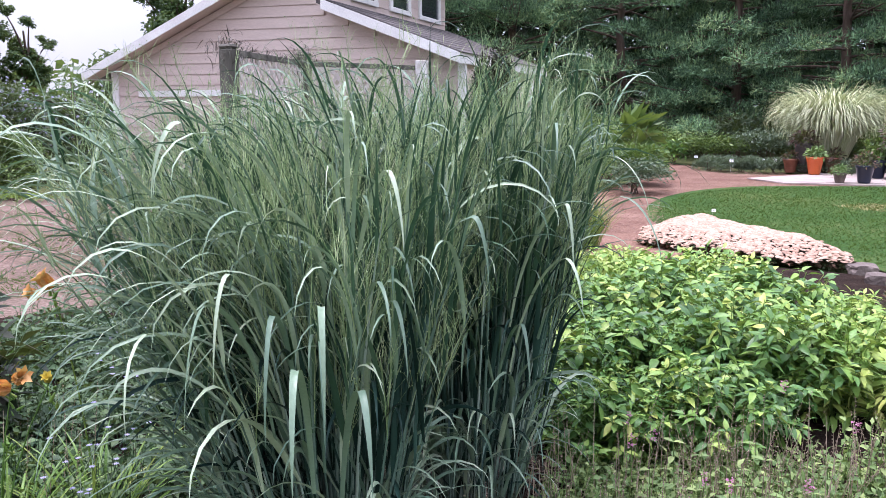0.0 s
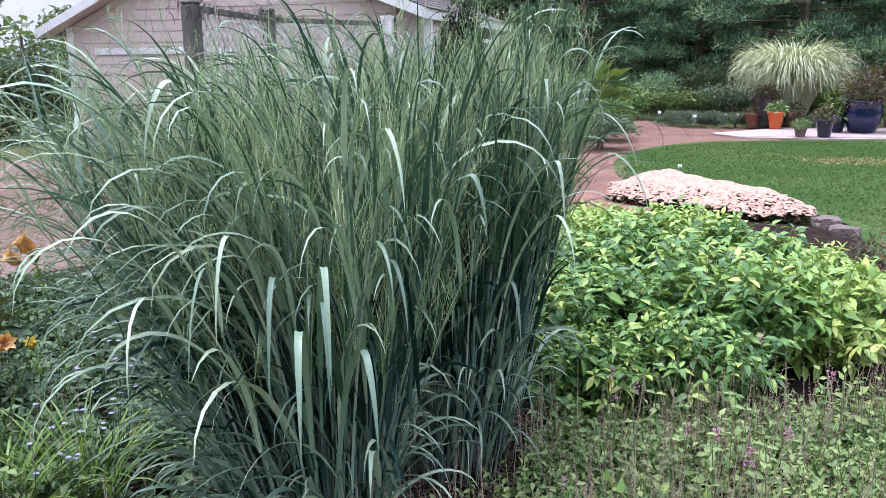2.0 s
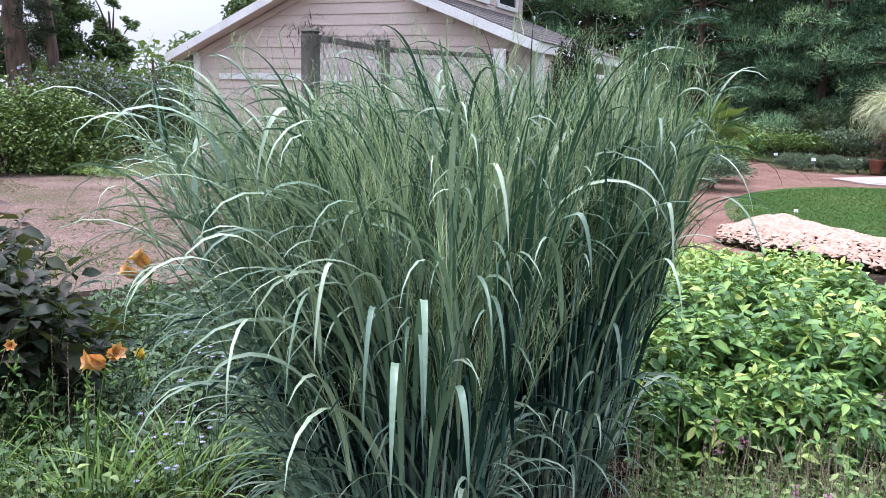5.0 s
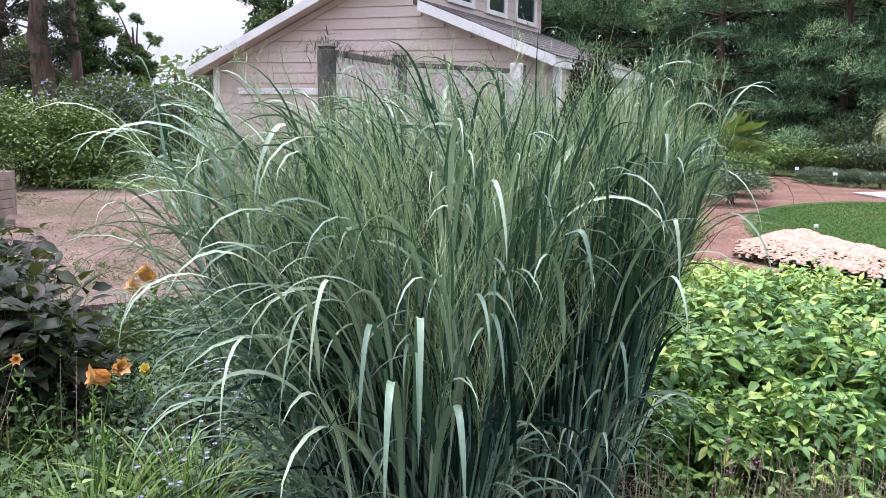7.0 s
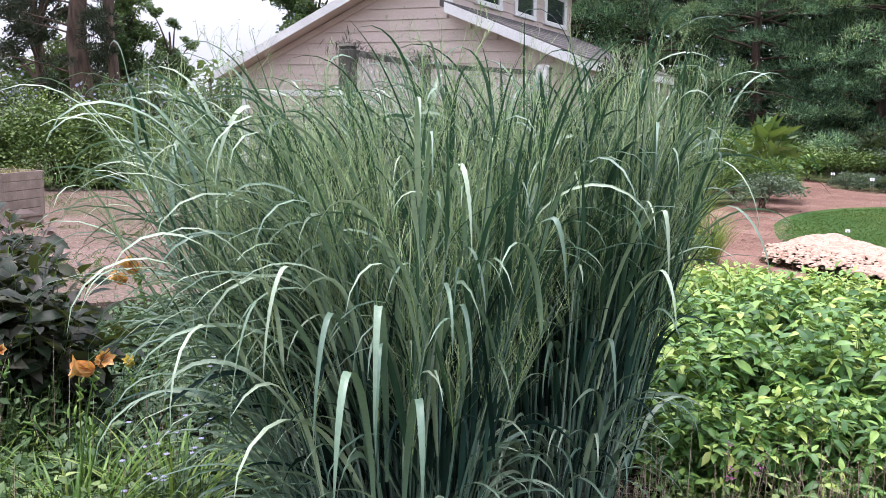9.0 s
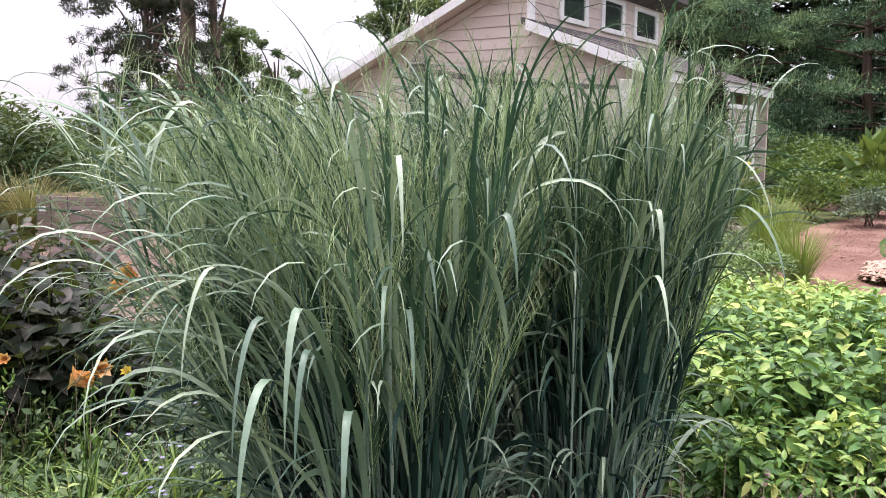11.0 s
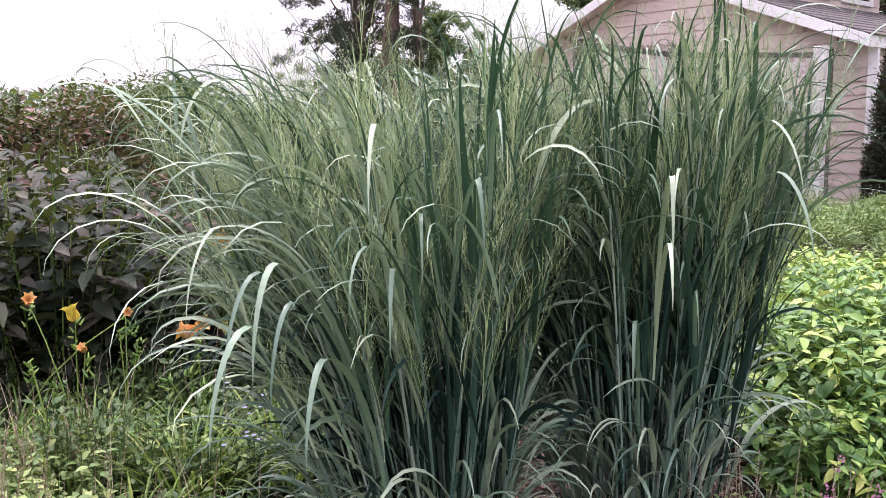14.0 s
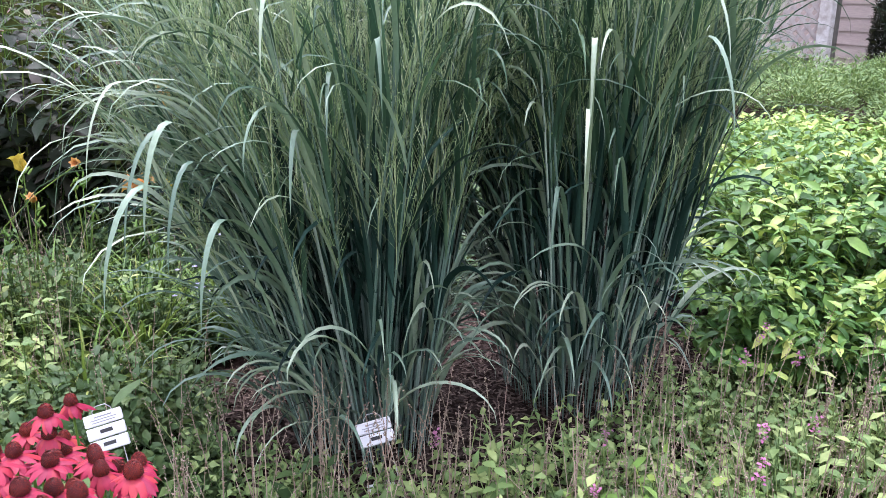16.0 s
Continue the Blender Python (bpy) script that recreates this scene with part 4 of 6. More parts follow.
herbs("herb_edge", [(-1.3, 1.1), (-0.6, 1.6), (-0.9, 2.4), (-1.2, 4.2), (-2.6, 5.2), (-3.6, 4.6), (-4.4, 3.6), (-3.4, 1.9), (-3.4, 0.9), (-2.2, 1.0)], 2600, 0.075, 0.36, M_SHADE, "deep green herbs behind the daylilies", 60, 0.45, 3)


herbs("bright_betony", [(0.5, 1.05), (0.75, 1.6), (1.3, 1.9), (2.2, 1.9), (2.4, 1.2), (1.6, 0.85), (0.8, 0.8)], 130, 0.075, 0.30, M_GOLD_PALE, "broad bright green leaves among the dry spikes", 0, 0.4, 8, 0.55, 4)
herbs("herb_front", [(-2.7, 0.75), (-2.5, 1.25), (-1.9, 1.75), (-1.35, 1.75), (-1.05, 1.25), (-1.3, 0.75), (-2.0, 0.45)], 1000, 0.065, 0.5, M_HERB_DEEP, "taller green herbs before the dark shrubs", 90, 0.6, 6, 0.55)


def broadleaf(at, tiers, leaf, h, wide, mat, label, lean=0.25):
    """A leafy stem with pairs of broad leaves that grow larger towards the foot."""
    root = thing("broadleaf_plant", at, label, "perennial", "broad-leaved plants")
    V, F = tubes(np.array([[(0, 0, 0), (0.01, -0.005, h * 0.5), (0.0, 0.01, h)]]), np.array([[0.004, 0.0035, 0.002]]), 5)
    put("stem", mesh_np("stem", V, F), mat, root)
    for i in range(tiers):
        z = h * (0.25 + 0.75 * i / max(1, tiers - 1))
        for k in range(2):
            a = np.array([i * 1.57 + k * math.pi + U(-0.3, 0.3)])
            V, F = scatter(leaf_shape(wide, 0.22, 0.3), turn(a, np.array([lean + U(-0.2, 0.3)]), U(-0.2, 0.2, 1)), np.array([[0, 0, z]]), leaf * np.array([U(0.75, 1.1) * (1.1 - 0.45 * z / h)]))
            put("leaf", mesh_np("leaf", V, F), mat, root)
    return root


for x, y, n, lf, h, w in [(-1.30, 1.10, 4, 0.085, 0.38, 0.75), (-1.22, 1.18, 3, 0.08, 0.33, 0.75), (-1.38, 1.02, 3, 0.075, 0.30, 0.75), (-1.40, 0.60, 4, 0.085, 0.36, 0.72), (-1.25, 0.50, 4, 0.08, 0.34, 0.72), (-1.55, 0.50, 3, 0.08, 0.30, 0.72), (-0.85, 0.52, 4, 0.075, 0.40, 0.65), (-1.0, 0.62, 4, 0.075, 0.44, 0.65), (-1.15, 0.74, 4, 0.075, 0.42, 0.65)]:
    broadleaf((x, y, 0), n, lf, h, w, M_HERB, "pale green plant with broad toothed leaves")
for x, y, n, lf, h, w in [(-0.45, 0.66, 2, 0.22, 0.26, 0.36), (-0.62, 0.55, 2, 0.18, 0.24, 0.36), (0.24, 1.04, 2, 0.19, 0.20, 0.36), (0.18, 0.98, 2, 0.16, 0.18, 0.36), (0.44, 1.08, 2, 0.14, 0.16, 0.36)]:
    broadleaf((x, y, 0), n, lf, h, w, M_HERB_DEEP, "green plant with long lance-shaped leaves", 0.55)


for x, y in [(1.08, 2.46), (1.2, 2.3), (1.33, 2.13), (1.45, 2.35), (1.0, 2.2), (1.5, 2.0), (1.15, 2.05), (0.9, 1.95), (1.3, 1.85), (1.62, 2.2), (1.05, 1.75), (0.8, 1.6), (1.42, 2.55), (1.7, 2.5), (0.62, 1.35), (0.75, 1.25)]:
    broadleaf((x, y, 0), 5, U(0.06, 0.085), U(0.30, 0.42), U(0.45, 0.62), M_HERB, "leafy pale green perennial among dry spikes")


def pink_spike(at, h):
    root = thing("pink_flower", at, "small purplish-pink flower spike among low perennials", "flower", "pink flowers")
    sv, mid = ribbons(np.zeros((1, 3)), U(0, 6.28), 1.45, 0.1, h, 0.004, 6, 1.2, 1.0, 0, 0, 6)
    put("stem", mesh_np("stem", sv, ribbon_faces(1, 6)), M_HERB, root)
    k = 26
    p = mid[0, -1] + np.stack([rng.normal(0, 0.007, k), rng.normal(0, 0.007, k), U(-0.05, 0.01, k)], -1)
    V, F = scatter(leaf_shape(0.8, 0.2, 0.4, 3), turn(U(0, 6.28, k), U(-0.3, 0.9, k), U(-0.6, 0.6, k)), p, U(0.008, 0.013, k))
    put("bloom", mesh_np("bloom", V, F), M_PINK, root)
    return root


for x, y, h in [(1.343, 1.541, 0.60), (0.915, 2.311, 0.45), (0.86, 2.5, 0.48), (1.39, 1.60, 0.58), (1.75, 2.6, 0.46), (1.05, 1.35, 0.36), (1.2, 2.2, 0.36), (1.55, 2.2, 0.38), (0.75, 1.75, 0.30), (0.45, 1.35, 0.28), (0.95, 2.42, 0.40), (1.62, 2.95, 0.5)]:
    pink_spike((x, y, 0), h)

def aster(at, h, n):
    root = thing("blue_aster", at, "small lavender-blue flowers on thin stems beside tall grass", "flower", "asters")
    e = np.stack([rng.normal(0, 0.09, n), rng.normal(0, 0.09, n), h * U(0.75, 1.1, n)], -1)
    t = np.linspace(0, 1, 4)[None, :, None]
    V, F = tubes(e[:, None] * t * np.array([1, 1, 0]) + e[:, None] * t * np.array([0, 0, 1]), np.full((n, 4), 0.0015), 4)
    put("stem_mass", mesh_np("stem_mass", V, F), M_SHADE, root, "", "stuff")
    for p in e:
        a = np.arange(9) * 0.698
        v, _ = ribbons(np.tile(p, (9, 1)), a, 0.5, 0.5, 0.014, 0.005, 4, 1.2, 0.2, 0, 0, 4)
        put("flower", mesh_np("flower", v, ribbon_faces(9, 4)), M_LILAC, root)
    return root


for x, y, h in [(-1.15, 1.72, 0.62), (-0.98, 1.45, 0.55), (-1.35, 1.95, 0.75), (-1.05, 1.3, 0.42)]:
    aster((x, y, 0), h, 9)

# ---------- dark shrub ----------
for i, (x, y, s, h, n) in enumerate([(-2.95, 1.12, 0.80, 1.45, 75), (-2.4, 1.75, 0.50, 1.0, 40), (-4.3, 1.25, 0.95, 1.45, 80), (-3.9, 2.4, 0.8, 1.1, 60)]):
    ob = shoot_shrub("dark_shrub", 31 + i, s, s, h, int(n * 1.5), 22, (0.085, 0.175), 0.52, (M_DARK, M_DARK if i < 2 else M_BRONZE), "dark purple-bronze leafy shrub behind the daylilies", "dark shrubs", 0.08, 0.10, 0.35)
    ob.location = (x, y, 0)

# ---------- daylilies ----------


BUD = (lambda v, f: (v * np.array([0.16, 1, 0.16]), f))(*(lambda b: (np.stack([b[0][:, 0], b[0][:, 2], b[0][:, 1]], -1), b[1]))(ball_shape(3, 6, 1.0)))


def lily_flower(at, az, el, size, mat, root):
    k = 6
    a = np.arange(k) * math.pi / 3
    d = Vector((math.cos(el) * math.cos(az), math.cos(el) * math.sin(az), math.sin(el)))
    q = np.array(d.to_track_quat("Z", "Y").to_matrix())
    v, _ = ribbons(np.zeros((k, 3)), a, 1.28, 0.95, size, size * 0.62, 7, 3.0, 0.5, 0, 0.2, 3)
    V = v.reshape(-1, 3) @ q.T + np.array(at)
    return put("flower", mesh_np("flower", V, ribbon_faces(k, 7)), mat, root)


def daylily(at, n, blade, scapes, label):
    root = thing("daylily", (*at, 0), label, "daylily", "daylilies")
    th, r = U(0, 6.28, n), 0.12 * np.sqrt(U(0, 1, n))
    v, _ = ribbons(np.stack([r * np.cos(th), r * np.sin(th), 0 * r], -1), th + rng.normal(0, 0.3, n), U(1.0, 1.45, n), U(0.7, 2.0, n), blade * U(0.6, 1.1, n), 0.017, 9, 1.8, 0.5, rng.normal(0, 0.3, n))
    put("leaf_mass", mesh_np("leaf_mass", v, ribbon_faces(n, 9)), M_STRAP, root, "", "stuff")
    for (x, y, z), flowers in scapes:
        tip = np.array((x - at[0], y - at[1], z))
        t = np.linspace(0, 1, 6)[:, None]
        path = tip * t * np.array([1, 1, 0]) * t + np.array([0, 0, 1]) * tip[2] * t
        V, F = tubes(path[None], np.linspace(0.0045, 0.0025, 6)[None], 5)
        sc = put("scape", mesh_np("scape", V, F), M_STRAP, root)
        for dx, dy, dz, az, el, s, m in flowers:
            lily_flower(tip + np.array((dx, dy, dz)), az, el, s, m, sc)
        for i in range(7):
            V, F = scatter(BUD, turn(U(0, 6, 1), U(0.3, 1.2, 1), U(0, 3, 1)), tip + np.array([[rng.normal(0, 0.012), rng.normal(0, 0.012), U(-0.12, -0.01)]]), U(0.02, 0.045, 1))
            put("bud", mesh_np("bud", V, F), M_STRAP, sc)
    return root


daylily((-1.25, 1.1), 110, 0.55, [((-1.2, 1.17, 0.79), [(0, 0, 0, -2.2, 0.25, 0.10, M_ORANGE), (0.02, 0, 0.03, -0.2, 0.5, 0.08, M_ORANGE)]), ((-1.1, 1.25, 0.80), [(0, 0, 0, -1.2, 0.9, 0.05, M_YELLOW)])], "daylily with peach-orange blooms and strap leaves")
daylily((-1.75, 0.85), 120, 0.5, [((-1.65, 0.84, 0.83), [(0, 0, 0, -2.6, 1.2, 0.085, M_YELLOW)]), ((-1.62, 0.86, 0.70), [(0, 0, 0, -1.0, 0.8, 0.05, M_ORANGE)]), ((-1.95, 0.75, 0.88), [(0, 0, 0, -0.2, 0.6, 0.07, M_ORANGE)])], "daylily with a yellow bloom and tattered leaves")
daylily((-1.15, 1.5), 50, 0.6, [((-1.07, 1.27, 1.15), [(0, 0, 0, -2.5, 0.9, 0.085, M_ORANGE), (-0.06, 0, -0.04, -2.2, 0.6, 0.07, M_ORANGE)])], "tall daylily with a bright orange bloom")
daylily((-2.25, 0.7), 110, 0.5, [((-1.5, 1.02, 0.86), [(0, 0, 0, -0.8, 0.3, 0.05, M_ORANGE)])], "daylily with small orange buds")
daylily((-0.95, 0.75), 40, 0.45, [], "daylily leaves without blooms")
for x, y, n in [(-1.45, 1.30, 90), (-1.95, 1.15, 90), (-1.6, 0.7, 70), (-2.0, 0.45, 80)]:
    daylily((x, y), n, 0.5, [((x + U(-0.15, 0.15), y + U(-0.15, 0.15), U(0.5, 0.72)), []) for _ in range(4)], "daylily past bloom with seed stalks and yellowing leaves")

# ---------- coneflowers ----------


def coneflower(seed, at, h):
    g = np.random.default_rng(seed)
    root = thing("coneflower", at, "coral-red coneflower with a rust-brown cone", "coneflower", "coneflowers")
    V, F = tubes(np.array([[(0, 0, 0), (0.01, 0.005, h * 0.5), (0, 0, h)]]), np.full((1, 3), 0.0032), 5)
    put("stem", mesh_np("stem", V, F), M_STRAP, root)
    cone = lathe_bm([(0.008, 0.0), (0.0125, 0.004), (0.0138, 0.010), (0.0118, 0.019), (0.0068, 0.025), (0.002, 0.027)], 14)
    for v in cone.verts:
        v.co.z += h
    c = part("cone", cone, M_CONE, root)
    k = 210
    u = (np.arange(k) + 0.5) / k
    ph = np.arange(k) * 2.39996
    rr, zz = 0.0136 * np.sqrt(1 - (u * 0.98) ** 2), h + 0.006 + 0.0215 * u
    V, F = scatter(SEED, turn(ph, 0.2 + u * 1.2, 0 * u), np.stack([rr * np.cos(ph), rr * np.sin(ph), zz], -1), np.full(k, 0.0026))
    put("bristle_mass", mesh_np("bristle_mass", V, F), M_CONE, c, "", "stuff")
    n = 15
    low = g.uniform(-0.75, -0.25)
    for i in range(n):
        a = 2 * math.pi * i / n + g.normal(0, 0.08)
        b = np.array([[0.011 * math.cos(a), 0.011 * math.sin(a), h + 0.003]])
        v, _ = ribbons(b, a, low + g.normal(0, 0.16), 0.7 + g.normal(0, 0.25), 0.035 + g.normal(0, 0.005), 0.0135, 6, 1.2, -0.25, 0, g.normal(0, 0.2), 5)
        put("petal", mesh_np("petal", v, ribbon_faces(1, 6)), M_CONE_PETAL, root)
    m = 5
    V, F = scatter(leaf_shape(0.36, 0.3, 0.4), turn(g.uniform(0, 6.28, m), g.uniform(0.0, 0.6, m), g.normal(0, 0.2, m)), np.stack([0 * np.arange(m), 0 * np.arange(m), g.uniform(0.15, 0.75, m) * h], -1), g.uniform(0.09, 0.15, m))
    put("foliage", mesh_np("foliage", V, F), M_HERB, root, "", "stuff")
    return root


CONES = [(0.57, 0.2, 0.85), (0.47, 0.18, 0.77), (0.36, 0.31, 0.76), (0.59, 0.19, 0.81), (0.66, 0.11, 0.85), (0.27, 0.32, 0.62), (0.77, 0.15, 0.87), (0.61, 0.21, 0.78), (0.63, 0.28, 0.77), (1.0, 0.21, 0.95), (0.56, 0.32, 0.68), (0.8, 0.2, 0.83), (0.43, 0.28, 0.62), (0.92, 0.12, 0.91), (0.95, 0.05, 0.95), (0.91, 0.24, 0.85), (1.03, 0.09, 0.96), (0.49, 0.16, 0.72)]
CONES += [(0.70, 0.24, 0.80), (0.52, 0.26, 0.74), (0.86, 0.16, 0.86), (0.72, 0.05, 0.88), (0.85, 0.06, 0.91), (0.66, 0.30, 0.74), (0.44, 0.22, 0.70), (0.75, 0.28, 0.79), (0.80, 0.09, 0.84), (0.54, 0.10, 0.80), (0.98, 0.06, 0.92), (1.02, 0.15, 0.9), (0.93, 0.02, 0.98)]
for i, (x, y, z) in enumerate(CONES):
    ob = coneflower(100 + i, (x, y, 0), z - 0.012)
    ob.rotation_euler = (U(-0.025, 0.025), U(-0.025, 0.025), U(0, 6.28))

# ---------- house ----------
house = thing("house", (-6.7, 16.8, 0), "tan lap-sided outbuilding with white trim and clerestory windows", "house")


def hpart(name, bm, mat, parent=None, label="", kind=""):
    """A part of the house, given in world places."""
    bmesh.ops.translate(bm, verts=bm.verts, vec=(6.7, -16.8, 0))
    return part(name, bm, mat, parent or house, label, kind)


XL, XR, YF, YB = -10.3, -3.1, 13.2, 20.2          # wall corners
XC = -5.69                                          # clerestory wall
SL, SR = 0.44, 0.385                                 # roof slopes
ZL, ZR = 2.58, 2.62                                 # roof underside over the two walls


def zl(x):
    return ZL + SL * (x - XL)


def zr(x):
    return ZR + SR * (XR - x)


TOP = zl(XC)
gable = [(XL, 0), (XR, 0), (XR, zr(XR)), (XC, zr(XC)), (XC, TOP), (XL, zl(XL))]
hpart("front_wall", prism_bm(gable, 0.12, "y", YF + 0.03), M_SIDING)
hpart("back_wall", prism_bm(gable, 0.12, "y", YB - 0.12), M_SIDING)
hpart("side_wall", box_bm((XR - 0.15, YF + 0.15, 0), (XR - 0.03, 16.5, zr(XR) - 0.02)), M_SIDING)
hpart("inner_wall", box_bm((XR - 2.1, 16.5, 0), (XR - 1.98, YB - 0.12, zr(XR) + 0.1)), M_SIDING)
hpart("far_wall", box_bm((XL + 0.03, YF + 0.15, 0), (XL + 0.15, YB - 0.12, zl(XL))), M_SIDING)
hpart("clerestory_wall", box_bm((XC - 0.12, YF + 0.15, zr(XC) - 0.2), (XC, YB - 0.12, TOP)), M_SIDING)


def board(x0a, x1a, x0b, x1b, z0, z1):
    """A lap board of the gable: its foot stands proud of its head."""
    bm = bmesh.new()
    pts = [(x0a, YF - 0.016, z0), (x1a, YF - 0.016, z0), (x1b, YF + 0.004, z1), (x0b, YF + 0.004, z1)]
    f = [bm.verts.new(p) for p in pts]
    b = [bm.verts.new((p[0], YF + 0.029, p[2])) for p in pts]
    bm.faces.new(f)
    bm.faces.new(b[::-1])
    for i in range(4):
        bm.faces.new((f[i], b[i], b[(i + 1) % 4], f[(i + 1) % 4]))
    return bm


def right_x(z):
    return XR if z < ZR else (XR - (z - ZR) / SR if z < zr(XC) else XC)


def left_x(z):
    return XL if z < ZL else XL + (z - ZL) / SL


z = 0.041
while z < TOP - 0.05:
    z1 = min(z + 0.197, TOP - 0.02)
    for a, b in ((left_x(z1), right_x(z1)),):
        if b - a > 0.1:
            hpart("siding_board", board(max(a, left_x(z)), min(b, right_x(z)), a, b, z, z1), M_SIDING)
    z += 0.2
z = 0.041
while z < zr(XR) - 0.25:
    bm = beam_bm((XR - 0.012, YF + 0.05, z + 0.1), (XR - 0.012, 16.5, z + 0.1), 0.02, 0.197, 0.0)
    for v in bm.verts:
        if v.co.z < z + 0.1:
            v.co.x += 0.012
    hpart("siding_board", bm, M_SIDING)
    z += 0.2
z = zr(XC) + 0.02
while z < TOP - 0.1:
    bm = beam_bm((XC + 0.012, YF + 0.1, z + 0.1), (XC + 0.012, YB, z + 0.1), 0.02, 0.197, 0.0)
    for v in bm.verts:
        if v.co.z < z + 0.1:
            v.co.x += 0.012
    hpart("siding_board", bm, M_SIDING)
    z += 0.2
for x in (XL, XR):
    hpart("corner_board", box_bm((x - 0.07, YF - 0.045, 0), (x + 0.07, YF + 0.05, 2.55), 0.006), M_TRIM, None, "white corner board")
hpart("corner_board", box_bm((XC - 0.05, YF - 0.04, zr(XC) + 0.1), (XC + 0.05, YF + 0.1, TOP), 0.006), M_TRIM, None, "white corner board")
# roofs, with rake and eave boards
YO = YF - 0.4


def roof_slab(xa, za, xb, zb, y0, y1, t):
    return prism_bm([(xa, za), (xb, zb), (xb, zb + t), (xa, za + t)], y1 - y0, "y", y0)


hpart("roof", roof_slab(XL - 0.42, zl(XL - 0.42), XC + 0.5, zl(XC + 0.5), YO, YB + 0.4, 0.13), M_SHINGLE, None, "grey-brown shingle roof")
hpart("roof", roof_slab(XC + 0.03, zr(XC + 0.03), XR + 0.06, zr(XR + 0.06), YO, YB, 0.11), M_SHINGLE, None, "grey-brown shingle roof")
hpart("rake_board", roof_slab(XL - 0.44, zl(XL - 0.44) - 0.045, XC + 0.52, zl(XC + 0.52) - 0.045, YO - 0.03, YO - 0.003, 0.165), M_TRIM, None, "white rake board")
hpart("rake_board", roof_slab(XC + 0.13, zr(XC + 0.13) - 0.07, XR + 0.085, zr(XR + 0.085) - 0.07, YO - 0.03, YO - 0.003, 0.175), M_TRIM, None, "white rake board")
hpart("soffit", roof_slab(XL - 0.40, zl(XL - 0.40) - 0.02, XC, zl(XC) - 0.02, YO, YF, 0.016), M_SIDING)
hpart("soffit", roof_slab(XC + 0.04, zr(XC + 0.04) - 0.02, XR + 0.05, zr(XR + 0.05) - 0.02, YO, YF, 0.016), M_SIDING)
hpart("frieze_board", roof_slab(XL, zl(XL) - 0.16, XC - 0.06, zl(XC - 0.06) - 0.16, YF - 0.036, YF - 0.018, 0.12), M_SIDING, None, "tan frieze board under the rake")
hpart("eave_board", box_bm((XR + 0.065, YO - 0.001, zr(XR + 0.06) - 0.08), (XR + 0.09, YB + 0.02, zr(XR + 0.06) + 0.10), 0.004), M_TRIM, None, "white eave board")
hpart("eave_board", box_bm((XL - 0.46, YO - 0.03, zl(XL - 0.42) - 0.03), (XL - 0.43, YB + 0.4, zl(XL - 0.42) + 0.10), 0.004), M_TRIM, None, "white eave board")
# shingle courses on the lower roof
for i in range(10):
    x0 = XC + 0.06 + i * 0.265
    hpart("shingle_course", roof_slab(x0, zr(x0) + 0.112, x0 + 0.27, zr(x0 + 0.27) + 0.124, YO + 0.01, YB - 0.01, 0.008), M_SHINGLE)
# clerestory windows
for y0, y1 in ((14.3, 15.62), (16.3, 17.6), (18.15, 19.75)):
    win = new("window")
    win.parent = house
    win.location = (XC + 6.7, (y0 + y1) / 2 - 16.8, 3.82)
    w, h = (y1 - y0) / 2, 0.74
    for name, lo, hi in (("window_sill", (0.012, -w, 0), (0.075, w, 0.10)), ("window_head", (0.012, -w, h - 0.09), (0.065, w, h)), ("window_jamb", (0.012, -w, 0.10), (0.065, -w + 0.17, h - 0.09)), ("window_jamb", (0.012, w - 0.17, 0.10), (0.065, w, h - 0.09))):
        part(name, box_bm(lo, hi, 0.004), M_TRIM, win)
    part("pane", box_bm((0.022, -w + 0.17, 0.10), (0.034, w - 0.17, h - 0.09)), M_GLASS, win)
# door in the gable
hpart("door_head", box_bm((-9.75, YF - 0.05, 2.02), (-6.55, YF - 0.018, 2.14), 0.005), M_TRIM, None, "white door head trim")
# porch posts and lattice at the far end of the side
for y in (16.55, 18.75):
    hpart("porch_post", box_bm((XR - 0.06, y - 0.06, 0), (XR + 0.06, y + 0.06, zr(XR) - 0.03), 0.008), M_TRIM, None, "white porch post")
hpart("porch_panel", box_bm((XR - 0.03, 16.62, 0.1), (XR + 0.02, 18.68, 0.88)), M_TRIM, None, "white solid panel under the lattice")
hpart("porch_rail", box_bm((XR - 0.04, 16.62, 0.883), (XR + 0.04, 18.68, 0.97), 0.005), M_TRIM)
hpart("porch_rail", box_bm((XR - 0.04, 16.62, 2.2), (XR + 0.04, 18.68, 2.29), 0.005), M_TRIM)


def lattice(a, b, z0, z1, gap, width, mat, add, thick=0.008):
    """Crossed slats between two points of a fence line."""
    a, b = Vector(a), Vector(b)
    d = (b - a)
    L, H = d.length, z1 - z0
    d.normalize()
    nrm = Vector((-d.y, d.x, 0))
    for sgn in (1, -1):
        u = -H
        while u < L:
            p0, p1 = (u, 0.0), (u + H, H)
            t0, t1 = max(0.0, -u), min(H, L - u)
            if t1 - t0 > 0.03:
                q0, q1 = u + t0, u + t1
                if sgn < 0:
                    q0, q1 = L - q0, L - q1
                off = nrm * (0.5 * thick + 0.0005) * sgn
                bm = beam_bm(a + d * q0 + off + Vector((0, 0, z0 + t0)), a + d * q1 + off + Vector((0, 0, z0 + t1)), thick, width, 0.0)
                add("slat", bm, mat)
            u += gap


lattice((XR, 16.62, 0), (XR, 18.68, 0), 0.97, 2.2, 0.20, 0.07, M_SLAT, hpart)

# ---------- lattice trellis of the garden ----------
trellis = thing("lattice_trellis", (-4.4, 10, 0), "weathered wooden posts with pale lattice panels", "trellis")


